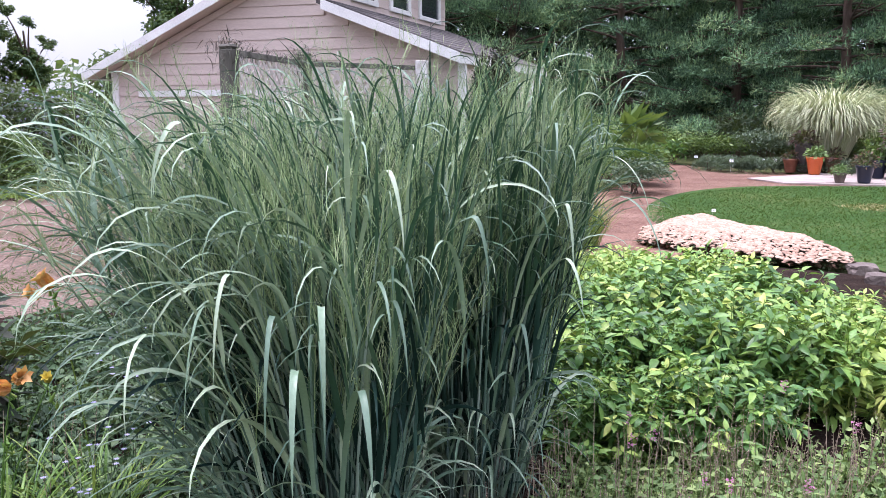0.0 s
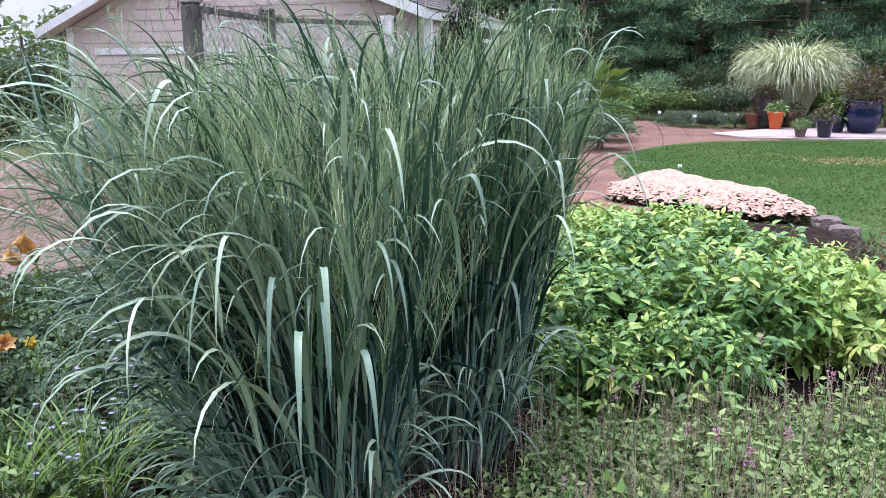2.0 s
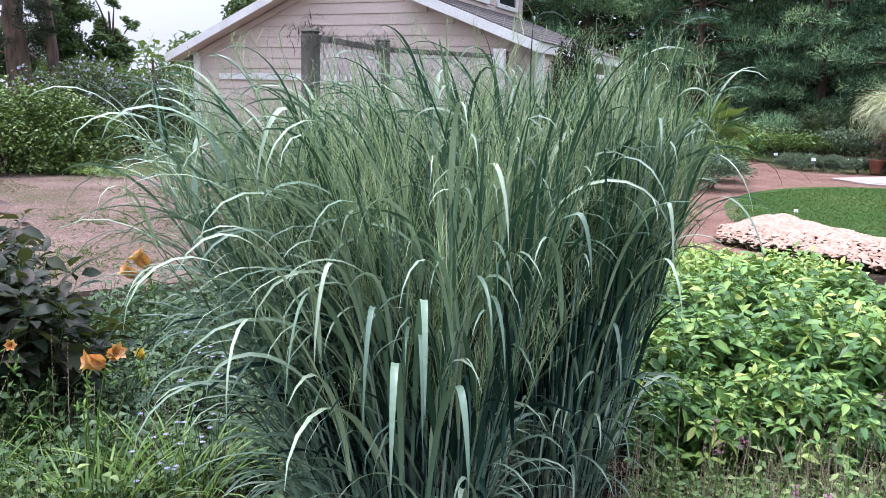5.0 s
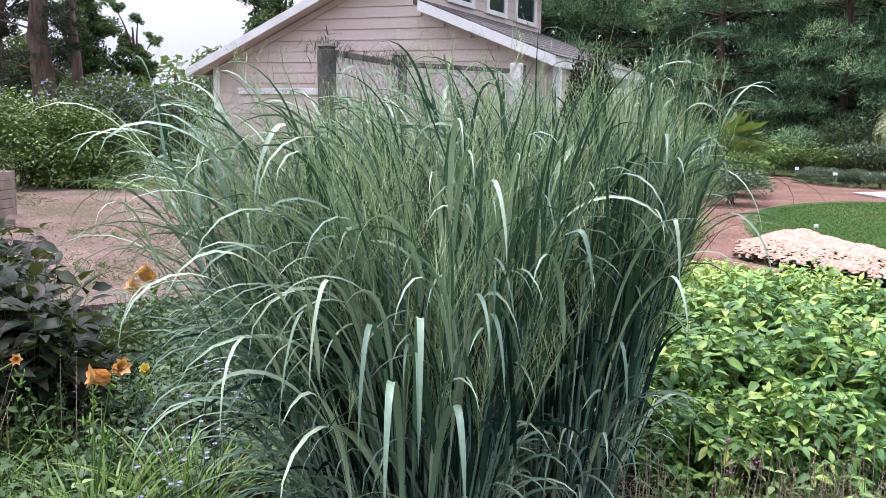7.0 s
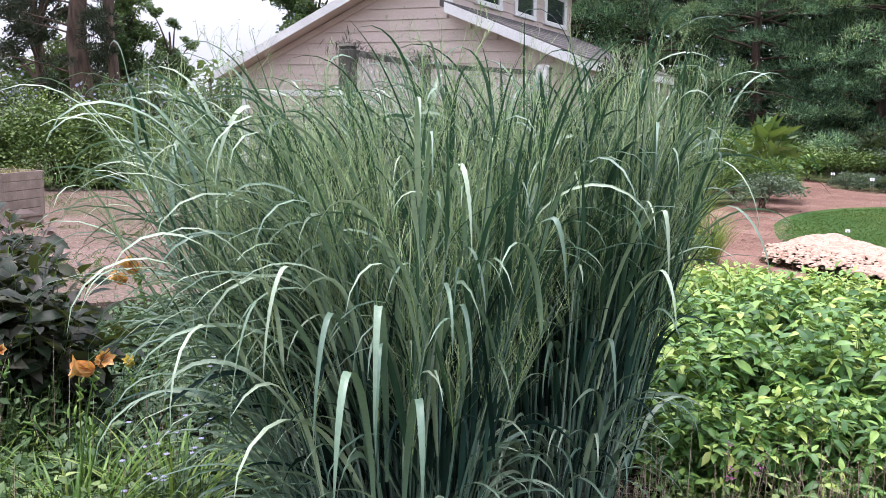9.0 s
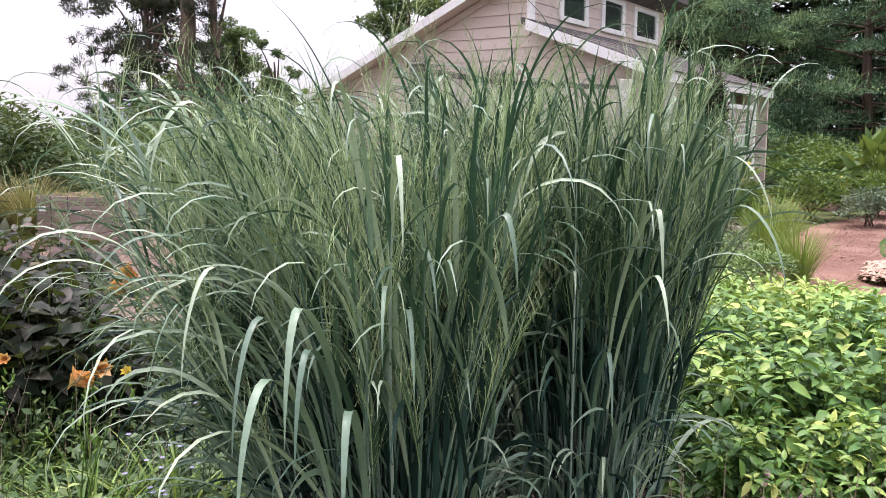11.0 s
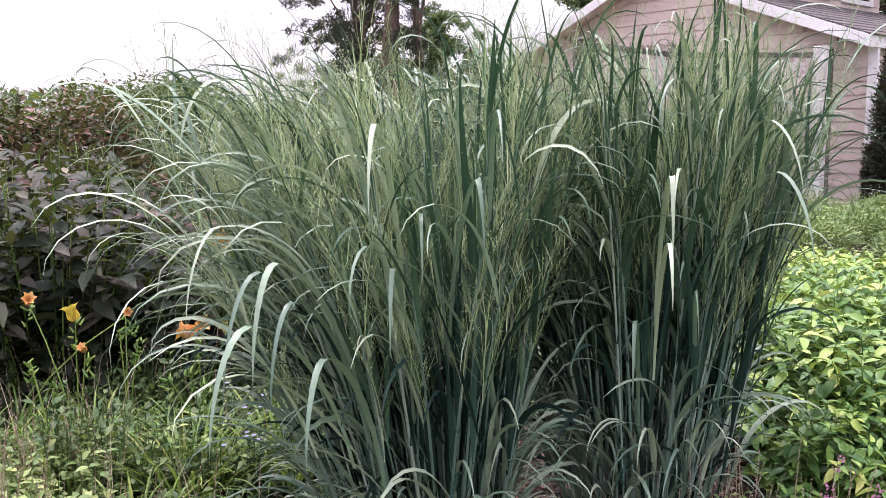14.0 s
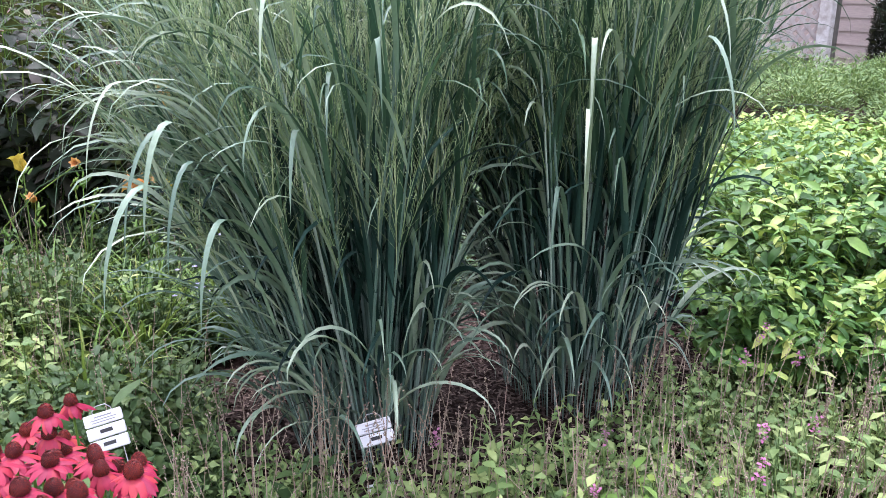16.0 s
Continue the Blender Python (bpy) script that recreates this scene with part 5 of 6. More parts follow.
def tpart(name, bm, mat, parent=None, label="", kind=""):
    bmesh.ops.translate(bm, verts=bm.verts, vec=(4.4, -10, 0))
    return part(name, bm, mat, parent or trellis, label, kind)


P1, P2, P3 = (-4.30, 7.72), (-4.72, 10.45), (-3.62, 12.75)
for (x, y), h in ((P1, 2.53), (P2, 2.60), (P3, 2.55)):
    tpart("post", box_bm((x - 0.085, y - 0.085, 0), (x + 0.085, y + 0.085, h - 0.06), 0.012), M_GREYWOOD, None, "grey weathered post")
    tpart("post_cap", box_bm((x - 0.095, y - 0.095, h - 0.06), (x + 0.095, y + 0.095, h), 0.03), M_GREYWOOD)
tpart("paint_post", box_bm((-3.71, 12.50, 0), (-3.53, 12.66, 2.56), 0.006), M_PEEL, None, "post with peeling white paint")
for a, b in ((P1, P2), (P2, P3)):
    for zz in (2.44, 0.25):
        tpart("rail", beam_bm((*a, zz), (*b, zz), 0.04, 0.075), M_GREYWOOD)
    lattice((*a, 0), (*b, 0), 0.28, 2.41, 0.19, 0.06, M_SLAT, tpart)

# dry vine tangled on the posts and along the top rail
vp = []
for (x, y), h in ((P1, 2.52), (P2, 2.58)):
    k = 170
    vp.append(np.stack([x + 4.4 + rng.normal(0, 0.09, k), y - 10 + rng.normal(0, 0.09, k), h + rng.normal(-0.06, 0.10, k)], -1))
k = 240
u = U(0, 1, k)[:, None]
vp.append(np.array([P1[0] + 4.4, P1[1] - 10, 2.46]) * (1 - u) + np.array([P2[0] + 4.4, P2[1] - 10, 2.50]) * u + rng.normal(0, 0.03, (k, 3)))
vp = np.concatenate(vp)
k = len(vp)
v, _ = ribbons(vp, U(0, 6.28, k), U(-0.6, 1.0, k), U(0, 2.5, k), U(0.08, 0.26, k), U(0.006, 0.014, k), 6, 1.3, 0.3, rng.normal(0, 0.8, k))
put("vine", mesh_np("vine", v, ribbon_faces(k, 6)), M_GREYWOOD, trellis, "dry grey vine tangled on the posts", "stuff")

# ---------- wooden crate ----------
crate = thing("wooden_crate", (-10.2, 7.25, 0), "wooden board crate filled with straw, with a paper label", "crate")
crate.rotation_euler = (0, 0, radians(12))
crate.scale = (0.84, 0.84, 1.0)
for i in range(5):
    zz = 0.12 + i * 0.135
    for name, lo, hi in (("board", (-0.7, -0.5, zz), (0.7, -0.475, zz + 0.125)), ("board", (-0.7, 0.475, zz), (0.7, 0.5, zz + 0.125)), ("board", (-0.7, -0.472, zz), (-0.675, 0.472, zz + 0.125)), ("board", (0.675, -0.472, zz), (0.7, 0.472, zz + 0.125))):
        part(name, box_bm(lo, hi, 0.004), M_CRATE, crate)
for x in (-0.6, 0.0, 0.6):
    part("skid", box_bm((x - 0.06, -0.49, 0), (x + 0.06, 0.49, 0.118), 0.005), M_CRATE, crate)
for x in (-0.35, 0.05):
    part("strap", box_bm((x - 0.008, -0.505, 0.12), (x + 0.008, -0.501, 0.79)), M_INK, crate)
part("paper_label", box_bm((-0.62, -0.506, 0.55), (-0.46, -0.502, 0.63)), M_TAG, crate)
part("print_bar", box_bm((-0.3, -0.504, 0.55), (0.35, -0.5015, 0.59)), M_INK, crate)
n = 900
v, _ = ribbons(np.stack([U(-0.66, 0.66, n), U(-0.46, 0.46, n), U(0.66, 0.80, n)], -1), U(0, 6.28, n), U(-0.4, 0.7, n), U(0, 1.5, n), U(0.08, 0.25, n), 0.008, 5)
put("straw", mesh_np("straw", v, ribbon_faces(n, 5)), M_TAN, crate, "pale straw filling", "stuff")

# ---------- plant tags ----------


def plant_tag(at, rz, tilt, scale, plates, label, roll=0):
    root = thing("plant_tag", at, label, "plant label", "plant tags")
    root.rotation_euler = (radians(tilt), radians(roll), radians(rz))
    root.scale = (scale,) * 3
    h = 0.16
    for k in range(plates):
        z0 = h - k * 0.036
        p = part("plate", box_bm((-0.05, -0.004, z0), (0.05, 0.004, z0 + 0.033), 0.003), M_TAG, root)
        for r, (w, t) in enumerate(((0.022, 0.003), (0.034, 0.002), (0.030, 0.002)) if k == 0 else ((0.016, 0.010),)):
            part("print_bar", box_bm((-w, -0.0052, z0 + 0.022 - r * 0.007 - (0.008 if k else 0)), (w, -0.0042, z0 + 0.022 + t - r * 0.007 - (0.008 if k else 0))), M_INK if k else M_PRINT, p)
    for x in (-0.03, 0.03):
        V, F = tubes(np.array([[(x, 0.006, -0.14), (x, 0.006, 0.1), (x * 0.8, 0.006, h + 0.04)]]), np.full((1, 3), 0.0016), 5)
        put("wire", mesh_np("wire", V, F), M_WIRE, root)
    V, F = tubes(np.array([[(-0.024, 0.006, h + 0.04), (-0.012, 0.006, h + 0.052), (0.012, 0.006, h + 0.052), (0.024, 0.006, h + 0.04)]]), np.full((1, 4), 0.0016), 5)
    put("wire_loop", mesh_np("wire_loop", V, F), M_WIRE, root)
    return root


plant_tag((-0.12, 0.55, 0.20), 71, -25, 1.1, 3, "white stacked plant label on wire among herbs", -8)
plant_tag((0.32, 1.22, 0.09), 55, -25, 1.12, 2, "white stacked plant label on wire before the tall grass", -14)
plant_tag((0.36, 1.17, -0.06), 60, -40, 0.9, 1, "white tilted plant label near the ground")
for x, y, s in ((1.16, 11.75, 0.6), (-13.6, 12.6, 1.2), (1.5, 22.6, 1.0), (2.3, 23.0, 1.0), (2.6, 23.0, 1.0), (0.55, 24.3, 1.0), (0.95, 24.2, 1.0)):
    plant_tag((x, y, 0.18), 10, -20, s, 2, "white plant label on wire")

# ---------- sedum bank ----------
SED = [(0.25, 10.1), (0.45, 11.1), (1.05, 11.9), (1.45, 11.2), (2.1, 10.35), (2.55, 9.6), (2.62, 8.85), (2.1, 8.85), (1.4, 9.15), (0.7, 9.6)]
sed = thing("sedum_bank", (0, 0, 0), "low bank of pale pink flowering sedum", "sedum", kind="stuff")
px, py = in_poly(smooth_outline(SED, 4), 8000)
k = len(px)
cx, cy = 1.4, 10.2
edge = np.min(np.stack([np.hypot(px - a, py - b) for a, b in smooth_outline(SED, 4)]), 0)
pz = 0.05 + 0.21 * np.clip(edge / 0.38, 0, 1) ** 0.7 + 0.03 * np.sin(px * 7) * np.cos(py * 6)
V, F = scatter(ball_shape(2, 5, 0.5), turn(U(0, 6.28, k), U(-0.2, 0.2, k), U(-0.2, 0.2, k)), np.stack([px, py, pz], -1), U(0.016, 0.04, k))
put("bloom_mass", mesh_np("bloom_mass", V, F), M_SEDUM, sed, "pale pink flower heads", "stuff")
V, F = scatter(kite(0.5, 0.3, 0.2), turn(U(0, 6.28, k), U(-0.5, 0.9, k), U(-0.5, 0.5, k)), np.stack([px, py, pz * U(0.2, 0.9, k)], -1), U(0.05, 0.09, k))
put("foliage", mesh_np("foliage", V, F), M_RUST, sed, "", "stuff")
bm = prism_bm(smooth_outline([(1.4 + (x - 1.4) * 0.86, 10.2 + (y - 10.2) * 0.86) for x, y in SED], 4), 0.10, "z", 0.005)
part("crown", bm, M_RUST, sed)


def stone(name, at, size, seed, mat, label, category):
    g = np.random.default_rng(seed)
    bm = bmesh.new()
    bmesh.ops.create_icosphere(bm, subdivisions=3, radius=1)
    for v in bm.verts:
        n_ = noise.noise(v.co * 1.6 + Vector((seed, 0, 0))) * 0.35 + noise.noise(v.co * 5 + Vector((seed, 3, 0))) * 0.08
        q = v.co * (1 + n_)
        q = Vector([max(-0.72, min(0.72, c)) for c in q])
        v.co = Vector((q.x * size[0], q.y * size[1], q.z * size[2]))
    ob = part(name, bm, mat)
    ob.location = at
    ob.rotation_euler = (0, 0, g.uniform(0, 3))
    return tagged(ob, label, category)


for i, (x, y) in enumerate([(2.72, 8.75), (2.82, 8.2)]):
    stone("edging_stone", (x, y, 0.03), (0.20, 0.16, 0.09), i + 3, M_STONE, "flat brown edging stone beside the lawn", "stone")
stone("boulder", (-1.75, 20.4, 0.22), (0.75, 0.5, 0.36), 12, M_REDROCK, "flat reddish boulder in the border", "boulder")
# whitish block by the grass of the path
blk = tagged(part("stone_block", box_bm((-0.16, -0.16, 0), (0.16, 0.16, 0.34), 0.03), M_FLAG), "pale stone block in the border", "stone block")
blk.location = (-1.68, 12.1, 0)

# flagstones
FL = [(1.85, 20.7), (2.6, 19.55), (3.4, 19.5), (4.6, 19.35), (6.5, 19.9), (9, 20.6), (9, 23), (5, 22.9), (3.2, 22.1)]
patio = tagged(part("patio", prism_bm(FL, 0.03, "z", 0.012), M_FLAG), "pale pinkish flagstone patio", "patio", kind="structure")
for i in range(6):
    for j in range(4):
        x, y = 2.5 + i * 1.0 + 0.3 * j, 19.75 + j * 0.72
        if inside(np.array([x + 0.45]), np.array([y + 0.33]), FL)[0] and inside(np.array([x]), np.array([y]), FL)[0]:
            part("flagstone", box_bm((x, y, 0.0425), (x + 0.96, y + 0.69, 0.05), 0.003), M_FLAG, patio)

# ---------- pots ----------


def pot(at, profile, mat, label, plant=None, category="plant pot", group="pots on the patio"):
    root = thing("plant_pot", at, label, category, group)
    inner = [(r - 0.02, z) for r, z in profile[::-1] if z > 0.06]
    part("vessel", lathe_bm(profile + inner, 28), mat, root)
    h, r = profile[-1][1], profile[-1][0]
    part("soil", lathe_bm([(0.002, h - 0.06), (r - 0.022, h - 0.055)], 20), M_BED, root)
    if plant:
        n, size, (sx, sz), m, shp = plant
        n, size = int(n * 2.2), size * 0.6
        d = rng.normal(size=(n, 3))
        d /= np.linalg.norm(d, axis=1, keepdims=True)
        d[:, 2] = np.abs(d[:, 2]) * 1.1 - 0.15
        p = d * np.array([sx, sx, sz]) * U(0.35, 1.0, n)[:, None] + np.array([0, 0, h])
        V, F = scatter(leaf_shape(*shp, 3), turn(np.arctan2(d[:, 1], d[:, 0]) + rng.normal(0, 0.5, n), d[:, 2] + rng.normal(0.1, 0.4, n), rng.normal(0, 0.5, n)), p, size * U(0.6, 1.3, n))
        put("foliage", mesh_np("foliage", V, F), m, root, "", "stuff")
        k = 10
        t = np.linspace(0, 1, 4)[None, :, None]
        e = p[:k]
        V, F = tubes(np.array([0, 0, h - 0.06]) * (1 - t) + e[:, None] * t, np.full((k, 4), 0.006), 4)
        put("stem_mass", mesh_np("stem_mass", V, F), M_STRAP, root, "", "stuff")
    return root


TAPER = [(0.125, 0), (0.14, 0.02), (0.20, 0.34), (0.215, 0.35), (0.215, 0.40), (0.20, 0.40)]


def scaled(p, a, b):
    return [(r * a, z * b) for r, z in p]


LF = (0.45, 0.25, 0.5)
pot((3.47, 22.1, 0.05), scaled(TAPER, 1.0, 1.1), M_ORANGEPOT, "bright orange glazed pot on the patio", (110, 0.16, (0.28, 0.3), M_BLUEGREEN, LF))
pot((3.25, 22.75, 0.05), scaled(TAPER, 1.05, 1.9), M_URN, "tall dark grey pot with purple-leaved plant", (240, 0.17, (0.40, 0.34), M_REDLEAF, LF))
pot((2.94, 22.6, 0.05), scaled(TAPER, 0.9, 0.9), M_TERRA, "small terracotta pot with red blooms", (90, 0.13, (0.26, 0.22), M_REDLEAF, LF))
pot((3.95, 22.6, 0.05), scaled(TAPER, 0.95, 1.0), M_TERRA, "terracotta pot with coral foliage", (100, 0.15, (0.3, 0.25), M_REDLEAF, LF))
pot((4.28, 19.75, 0.05), scaled(TAPER, 0.95, 1.0), M_NAVY, "small navy glazed pot", (130, 0.15, (0.3, 0.3), M_RUST, LF))
pot((3.78, 19.75, 0.05), scaled(TAPER, 0.7, 0.55), M_STONE, "small stone trough with trailing plants", (150, 0.1, (0.24, 0.2), M_BLUEGREEN, LF))
pot((5.3, 21.1, 0.05), [(0.26, 0), (0.30, 0.03), (0.40, 0.3), (0.42, 0.5), (0.40, 0.68), (0.43, 0.70), (0.43, 0.76), (0.40, 0.76)], M_COBALT, "large cobalt blue glazed pot with red foliage", (520, 0.17, (0.60, 0.85), M_REDLEAF, LF))
pot((4.75, 21.2, 0.05), scaled(TAPER, 1.1, 1.1), M_NAVY, "navy pot with dark green plant", (160, 0.22, (0.4, 0.55), M_SHRUB, LF))
pot((6.2, 21.6, 0.05), scaled(TAPER, 1.3, 1.4), M_COBALT, "cobalt blue glazed pot with leafy plant", (200, 0.25, (0.6, 0.8), M_SHRUB, LF))

# ---------- other grasses and borders ----------
tuft_grass("striped_grass", (4.0, 24.0, 0), 2300, 2.66, 1.5, 0.40, 3.9, 0.042, M_STRIPE, "fountain of cream-striped arching maiden grass", "", 0.22, 0.0, 3.4, (0.74, 1.16))
tuft_grass("tan_grass", (-12.2, 7.5, 0), 600, 1.25, 0.9, 0.7, 1.6, 0.012, M_TAN, "dry tan-green fountain grass", "", 0.25)
tuft_grass("lime_grass", (-0.95, 10.9, 0), 420, 1.0, 0.5, 0.5, 0.9, 0.01, M_LIME, "upright lime-green grass tuft beside the path", "", 0.35)
tuft_grass("lime_grass", (-0.35, 9.6, 0), 260, 0.7, 0.4, 0.5, 0.9, 0.01, M_LIME, "short lime-green grass tuft beside the path", "", 0.35)
for i, (x, y, sx, sy, h) in enumerate([(-1.7, 7.9, 0.9, 0.8, 0.62), (-2.4, 9.3, 0.9, 0.8, 0.72), (-1.3, 9.2, 0.7, 0.6, 0.55), (-2.2, 10.8, 0.7, 0.7, 0.55), (-0.8, 8.3, 0.6, 0.6, 0.45), (-3.4, 8.6, 0.8, 0.8, 0.6)]):
    bush("juniper_mound", (x, y, 0), (sx, sy, h), 4200, 0.06, M_BLUEGREEN, "low spreading feathery green juniper", "shrub", "junipers", 0.4, 10, 10, (0.3, 0.3, 0.1), 0.03, 60 + i)
bush("evergreen_column", (-2.35, 12.25, 0), (0.46, 0.46, 2.7), 24000, 0.075, M_DARKPINE, "dark narrow evergreen beside the house corner", "evergreen", "", 0.7, 22, 10, (0.32, 0.2, 0.1), 0.05, 80, low=0.08, skirt=5000)
bush("russet_mound", (-1.75, 11.6, 0), (0.35, 0.35, 0.5), 900, 0.07, M_RUST, "small russet mounded plant by the stone block", "perennial", "", 0.5, 6, 6, (0.25, 0.2, 0.1), 0.03, 81)
for i, (x, y, sx, sy, h, mt, lf) in enumerate([(-0.45, 16.6, 0.75, 0.9, 0.72, M_SAGE, 0.07), (-0.6, 18.6, 0.8, 0.8, 0.9, M_SHRUB, 0.12), (-1.6, 17.6, 0.9, 0.9, 1.0, M_SHRUB, 0.12), (-2.3, 14.6, 0.6, 0.8, 0.9, M_SHRUB, 0.12),
                                            (0.9, 26.2, 1.6, 1.0, 0.95, M_MOUND, 0.10), (-0.9, 27, 1.5, 1.0, 1.1, M_SHRUB, 0.12), (2.6, 26.5, 1.4, 1.0, 1.05, M_SAGE, 0.10), (1.7, 28.5, 2.0, 1.2, 1.5, M_DEEP, 0.13), (5.6, 25.5, 1.3, 1.0, 1.2, M_SHRUB, 0.14), (-2.4, 24.5, 1.6, 1.2, 1.2, M_SHRUB, 0.16), (6.9, 24, 1.2, 1.2, 1.7, M_RUST, 0.16), (-3.6, 28, 2.0, 1.4, 1.7, M_SHRUB, 0.16)]):
    bush("border_shrub", (x, y, 0), (sx, sy, h), 3200, lf, mt, "rounded green border shrub along the path", "shrub", "border shrubs", 0.3, 9, 8, (0.45, 0.25, 0.2), 0.04, 90 + i)
for i in range(9):
    bush("lavender_mound", (0.9 + i * 0.42 - (0.1 if i % 2 else 0), 23.4 - 0.09 * i + (0.25 if i % 2 else 0), 0), (0.50, 0.44, 0.40), 2600, 0.06, M_SAGE, "low grey-green edging mound along the path", "perennial", "edging mounds", 0.5, 7, 5, (0.35, 0.2, 0.1), 0.02, 120 + i, low=0.1)
bush("yellow_flowers", (-1.3, 19.1, 0), (0.45, 0.4, 0.75), 700, 0.09, M_SHRUB, "clump of small yellow border flowers", "perennial", "", 0.4, 7, 8, (0.35, 0.2, 0.2), 0.03, 140, None, (M_YELLOW, 90, 0.05))
bush("orange_canna", (-2.25, 14.4, 0), (0.32, 0.32, 1.25), 70, 0.32, M_SHRUB, "green canna with yellow-orange blooms beside the porch", "perennial", "", 0.9, 6, 8, (0.4, 0.3, 0.5), 0.15, 150, None, (M_YELLOW, 12, 0.085))
bush("canna", (-0.9, 21.6, 0), (0.6, 0.6, 1.5), 46, 0.62, M_SHRUB, "broad-leaved green canna behind the border", "perennial", "", 0.9, 6, 8, (0.5, 0.3, 0.5), 0.2, 141)
bush("lime_hosta", (-0.15, 25.8, 0), (0.4, 0.4, 0.7), 240, 0.2, M_GOLD, "lime-yellow leafy perennial by the path", "perennial", "", 0.4, 6, 6, (0.45, 0.25, 0.4), 0.05, 142)
bush("red_shrub", (6.3, 23.2, 0), (0.8, 0.8, 1.6), 1400, 0.17, M_REDLEAF, "red-leaved shrub behind the pots", "shrub", "", 0.3, 9, 8, (0.4, 0.25, 0.3), 0.1, 143)
bush("russet_perennial", (2.5, 5.4, 0), (0.3, 0.3, 0.55), 700, 0.05, M_RUST, "russet-brown perennial beside the golden shrubs", "perennial", "", 0.5, 7, 8, (0.3, 0.2, 0.2), 0.03, 144)
# left side
for i, (x, y, sx, sy, h, mt, lf, bl) in enumerate([(-14.6, 12.0, 1.6, 1.4, 2.0, M_MOUND, 0.10, None), (-13.7, 12.9, 1.2, 1.1, 1.75, M_MOUND, 0.10, None), (-16.6, 10.8, 1.6, 1.5, 1.9, M_MOUND, 0.10, None),
                                             (-16.2, 16.2, 1.8, 1.6, 2.6, M_DEEP, 0.13, (M_LILAC, 420, 0.045)), (-13.6, 17.2, 1.6, 1.5, 2.3, M_DEEP, 0.13, (M_LILAC, 380, 0.045)), (-19, 14, 1.8, 1.6, 2.5, M_DEEP, 0.13, (M_LILAC, 900, 0.04)),
                                             (-17.2, 9.6, 2.0, 1.8, 2.6, M_HEDGE, 0.16, None), (-19.5, 8.0, 2.2, 2.0, 2.7, M_HEDGE, 0.16, None), (-12.9, 5.6, 1.4, 1.3, 2.35, M_HEDGE, 0.11, None), (-14.6, 7.0, 1.6, 1.4, 2.5, M_HEDGE, 0.12, None), (-14.4, 8.6, 1.3, 1.2, 2.2, M_HEDGE, 0.12, None),
                                             (-11.2, 3.4, 1.3, 1.3, 2.1, M_RUST, 0.13, None), (-11.6, 4.6, 1.3, 1.2, 2.2, M_RUST, 0.13, None), (-13.0, 2.4, 1.4, 1.3, 1.85, M_RUST, 0.13, None), (-8.6, 1.6, 1.1, 1.2, 1.45, M_DARK, 0.15, None), (-7.0, 2.6, 1.1, 1.0, 1.3, M_DARK, 0.15, None), (-6.4, 0.8, 1.1, 1.0, 1.35, M_DARK, 0.15, None)]):
    bush("garden_shrub", (x, y, 0), (sx, sy, h), 10000 if mt is M_MOUND else 6500, lf, mt, {"mound_shrub_leaf": "rounded yellow-green shrub at the yard edge", "hedge_leaf": "dark green hedge shrub", "deep_shrub_leaf": "tall dark green shrub with lilac-blue flowers", "rust_leaf": "tall shrub with russet new leaves", "dark_shrub_leaf": "dark bronze-leaved shrub behind the daylilies"}[mt.name], "shrub", "", 0.25, 18, 10, (0.5, 0.25, 0.25), 0.03, 160 + i, None, bl, 0.35, 0.04, False, 2200)
bush("creeping_plant", (-12.2, 12.3, 0), (1.6, 0.35, 0.16), 900, 0.06, M_LIME, "low yellow-green creeping edging plant", "perennial", "", 0.4, 9, 4, (0.5, 0.2, 0.2), 0.01, 190)

# ---------- trees ----------


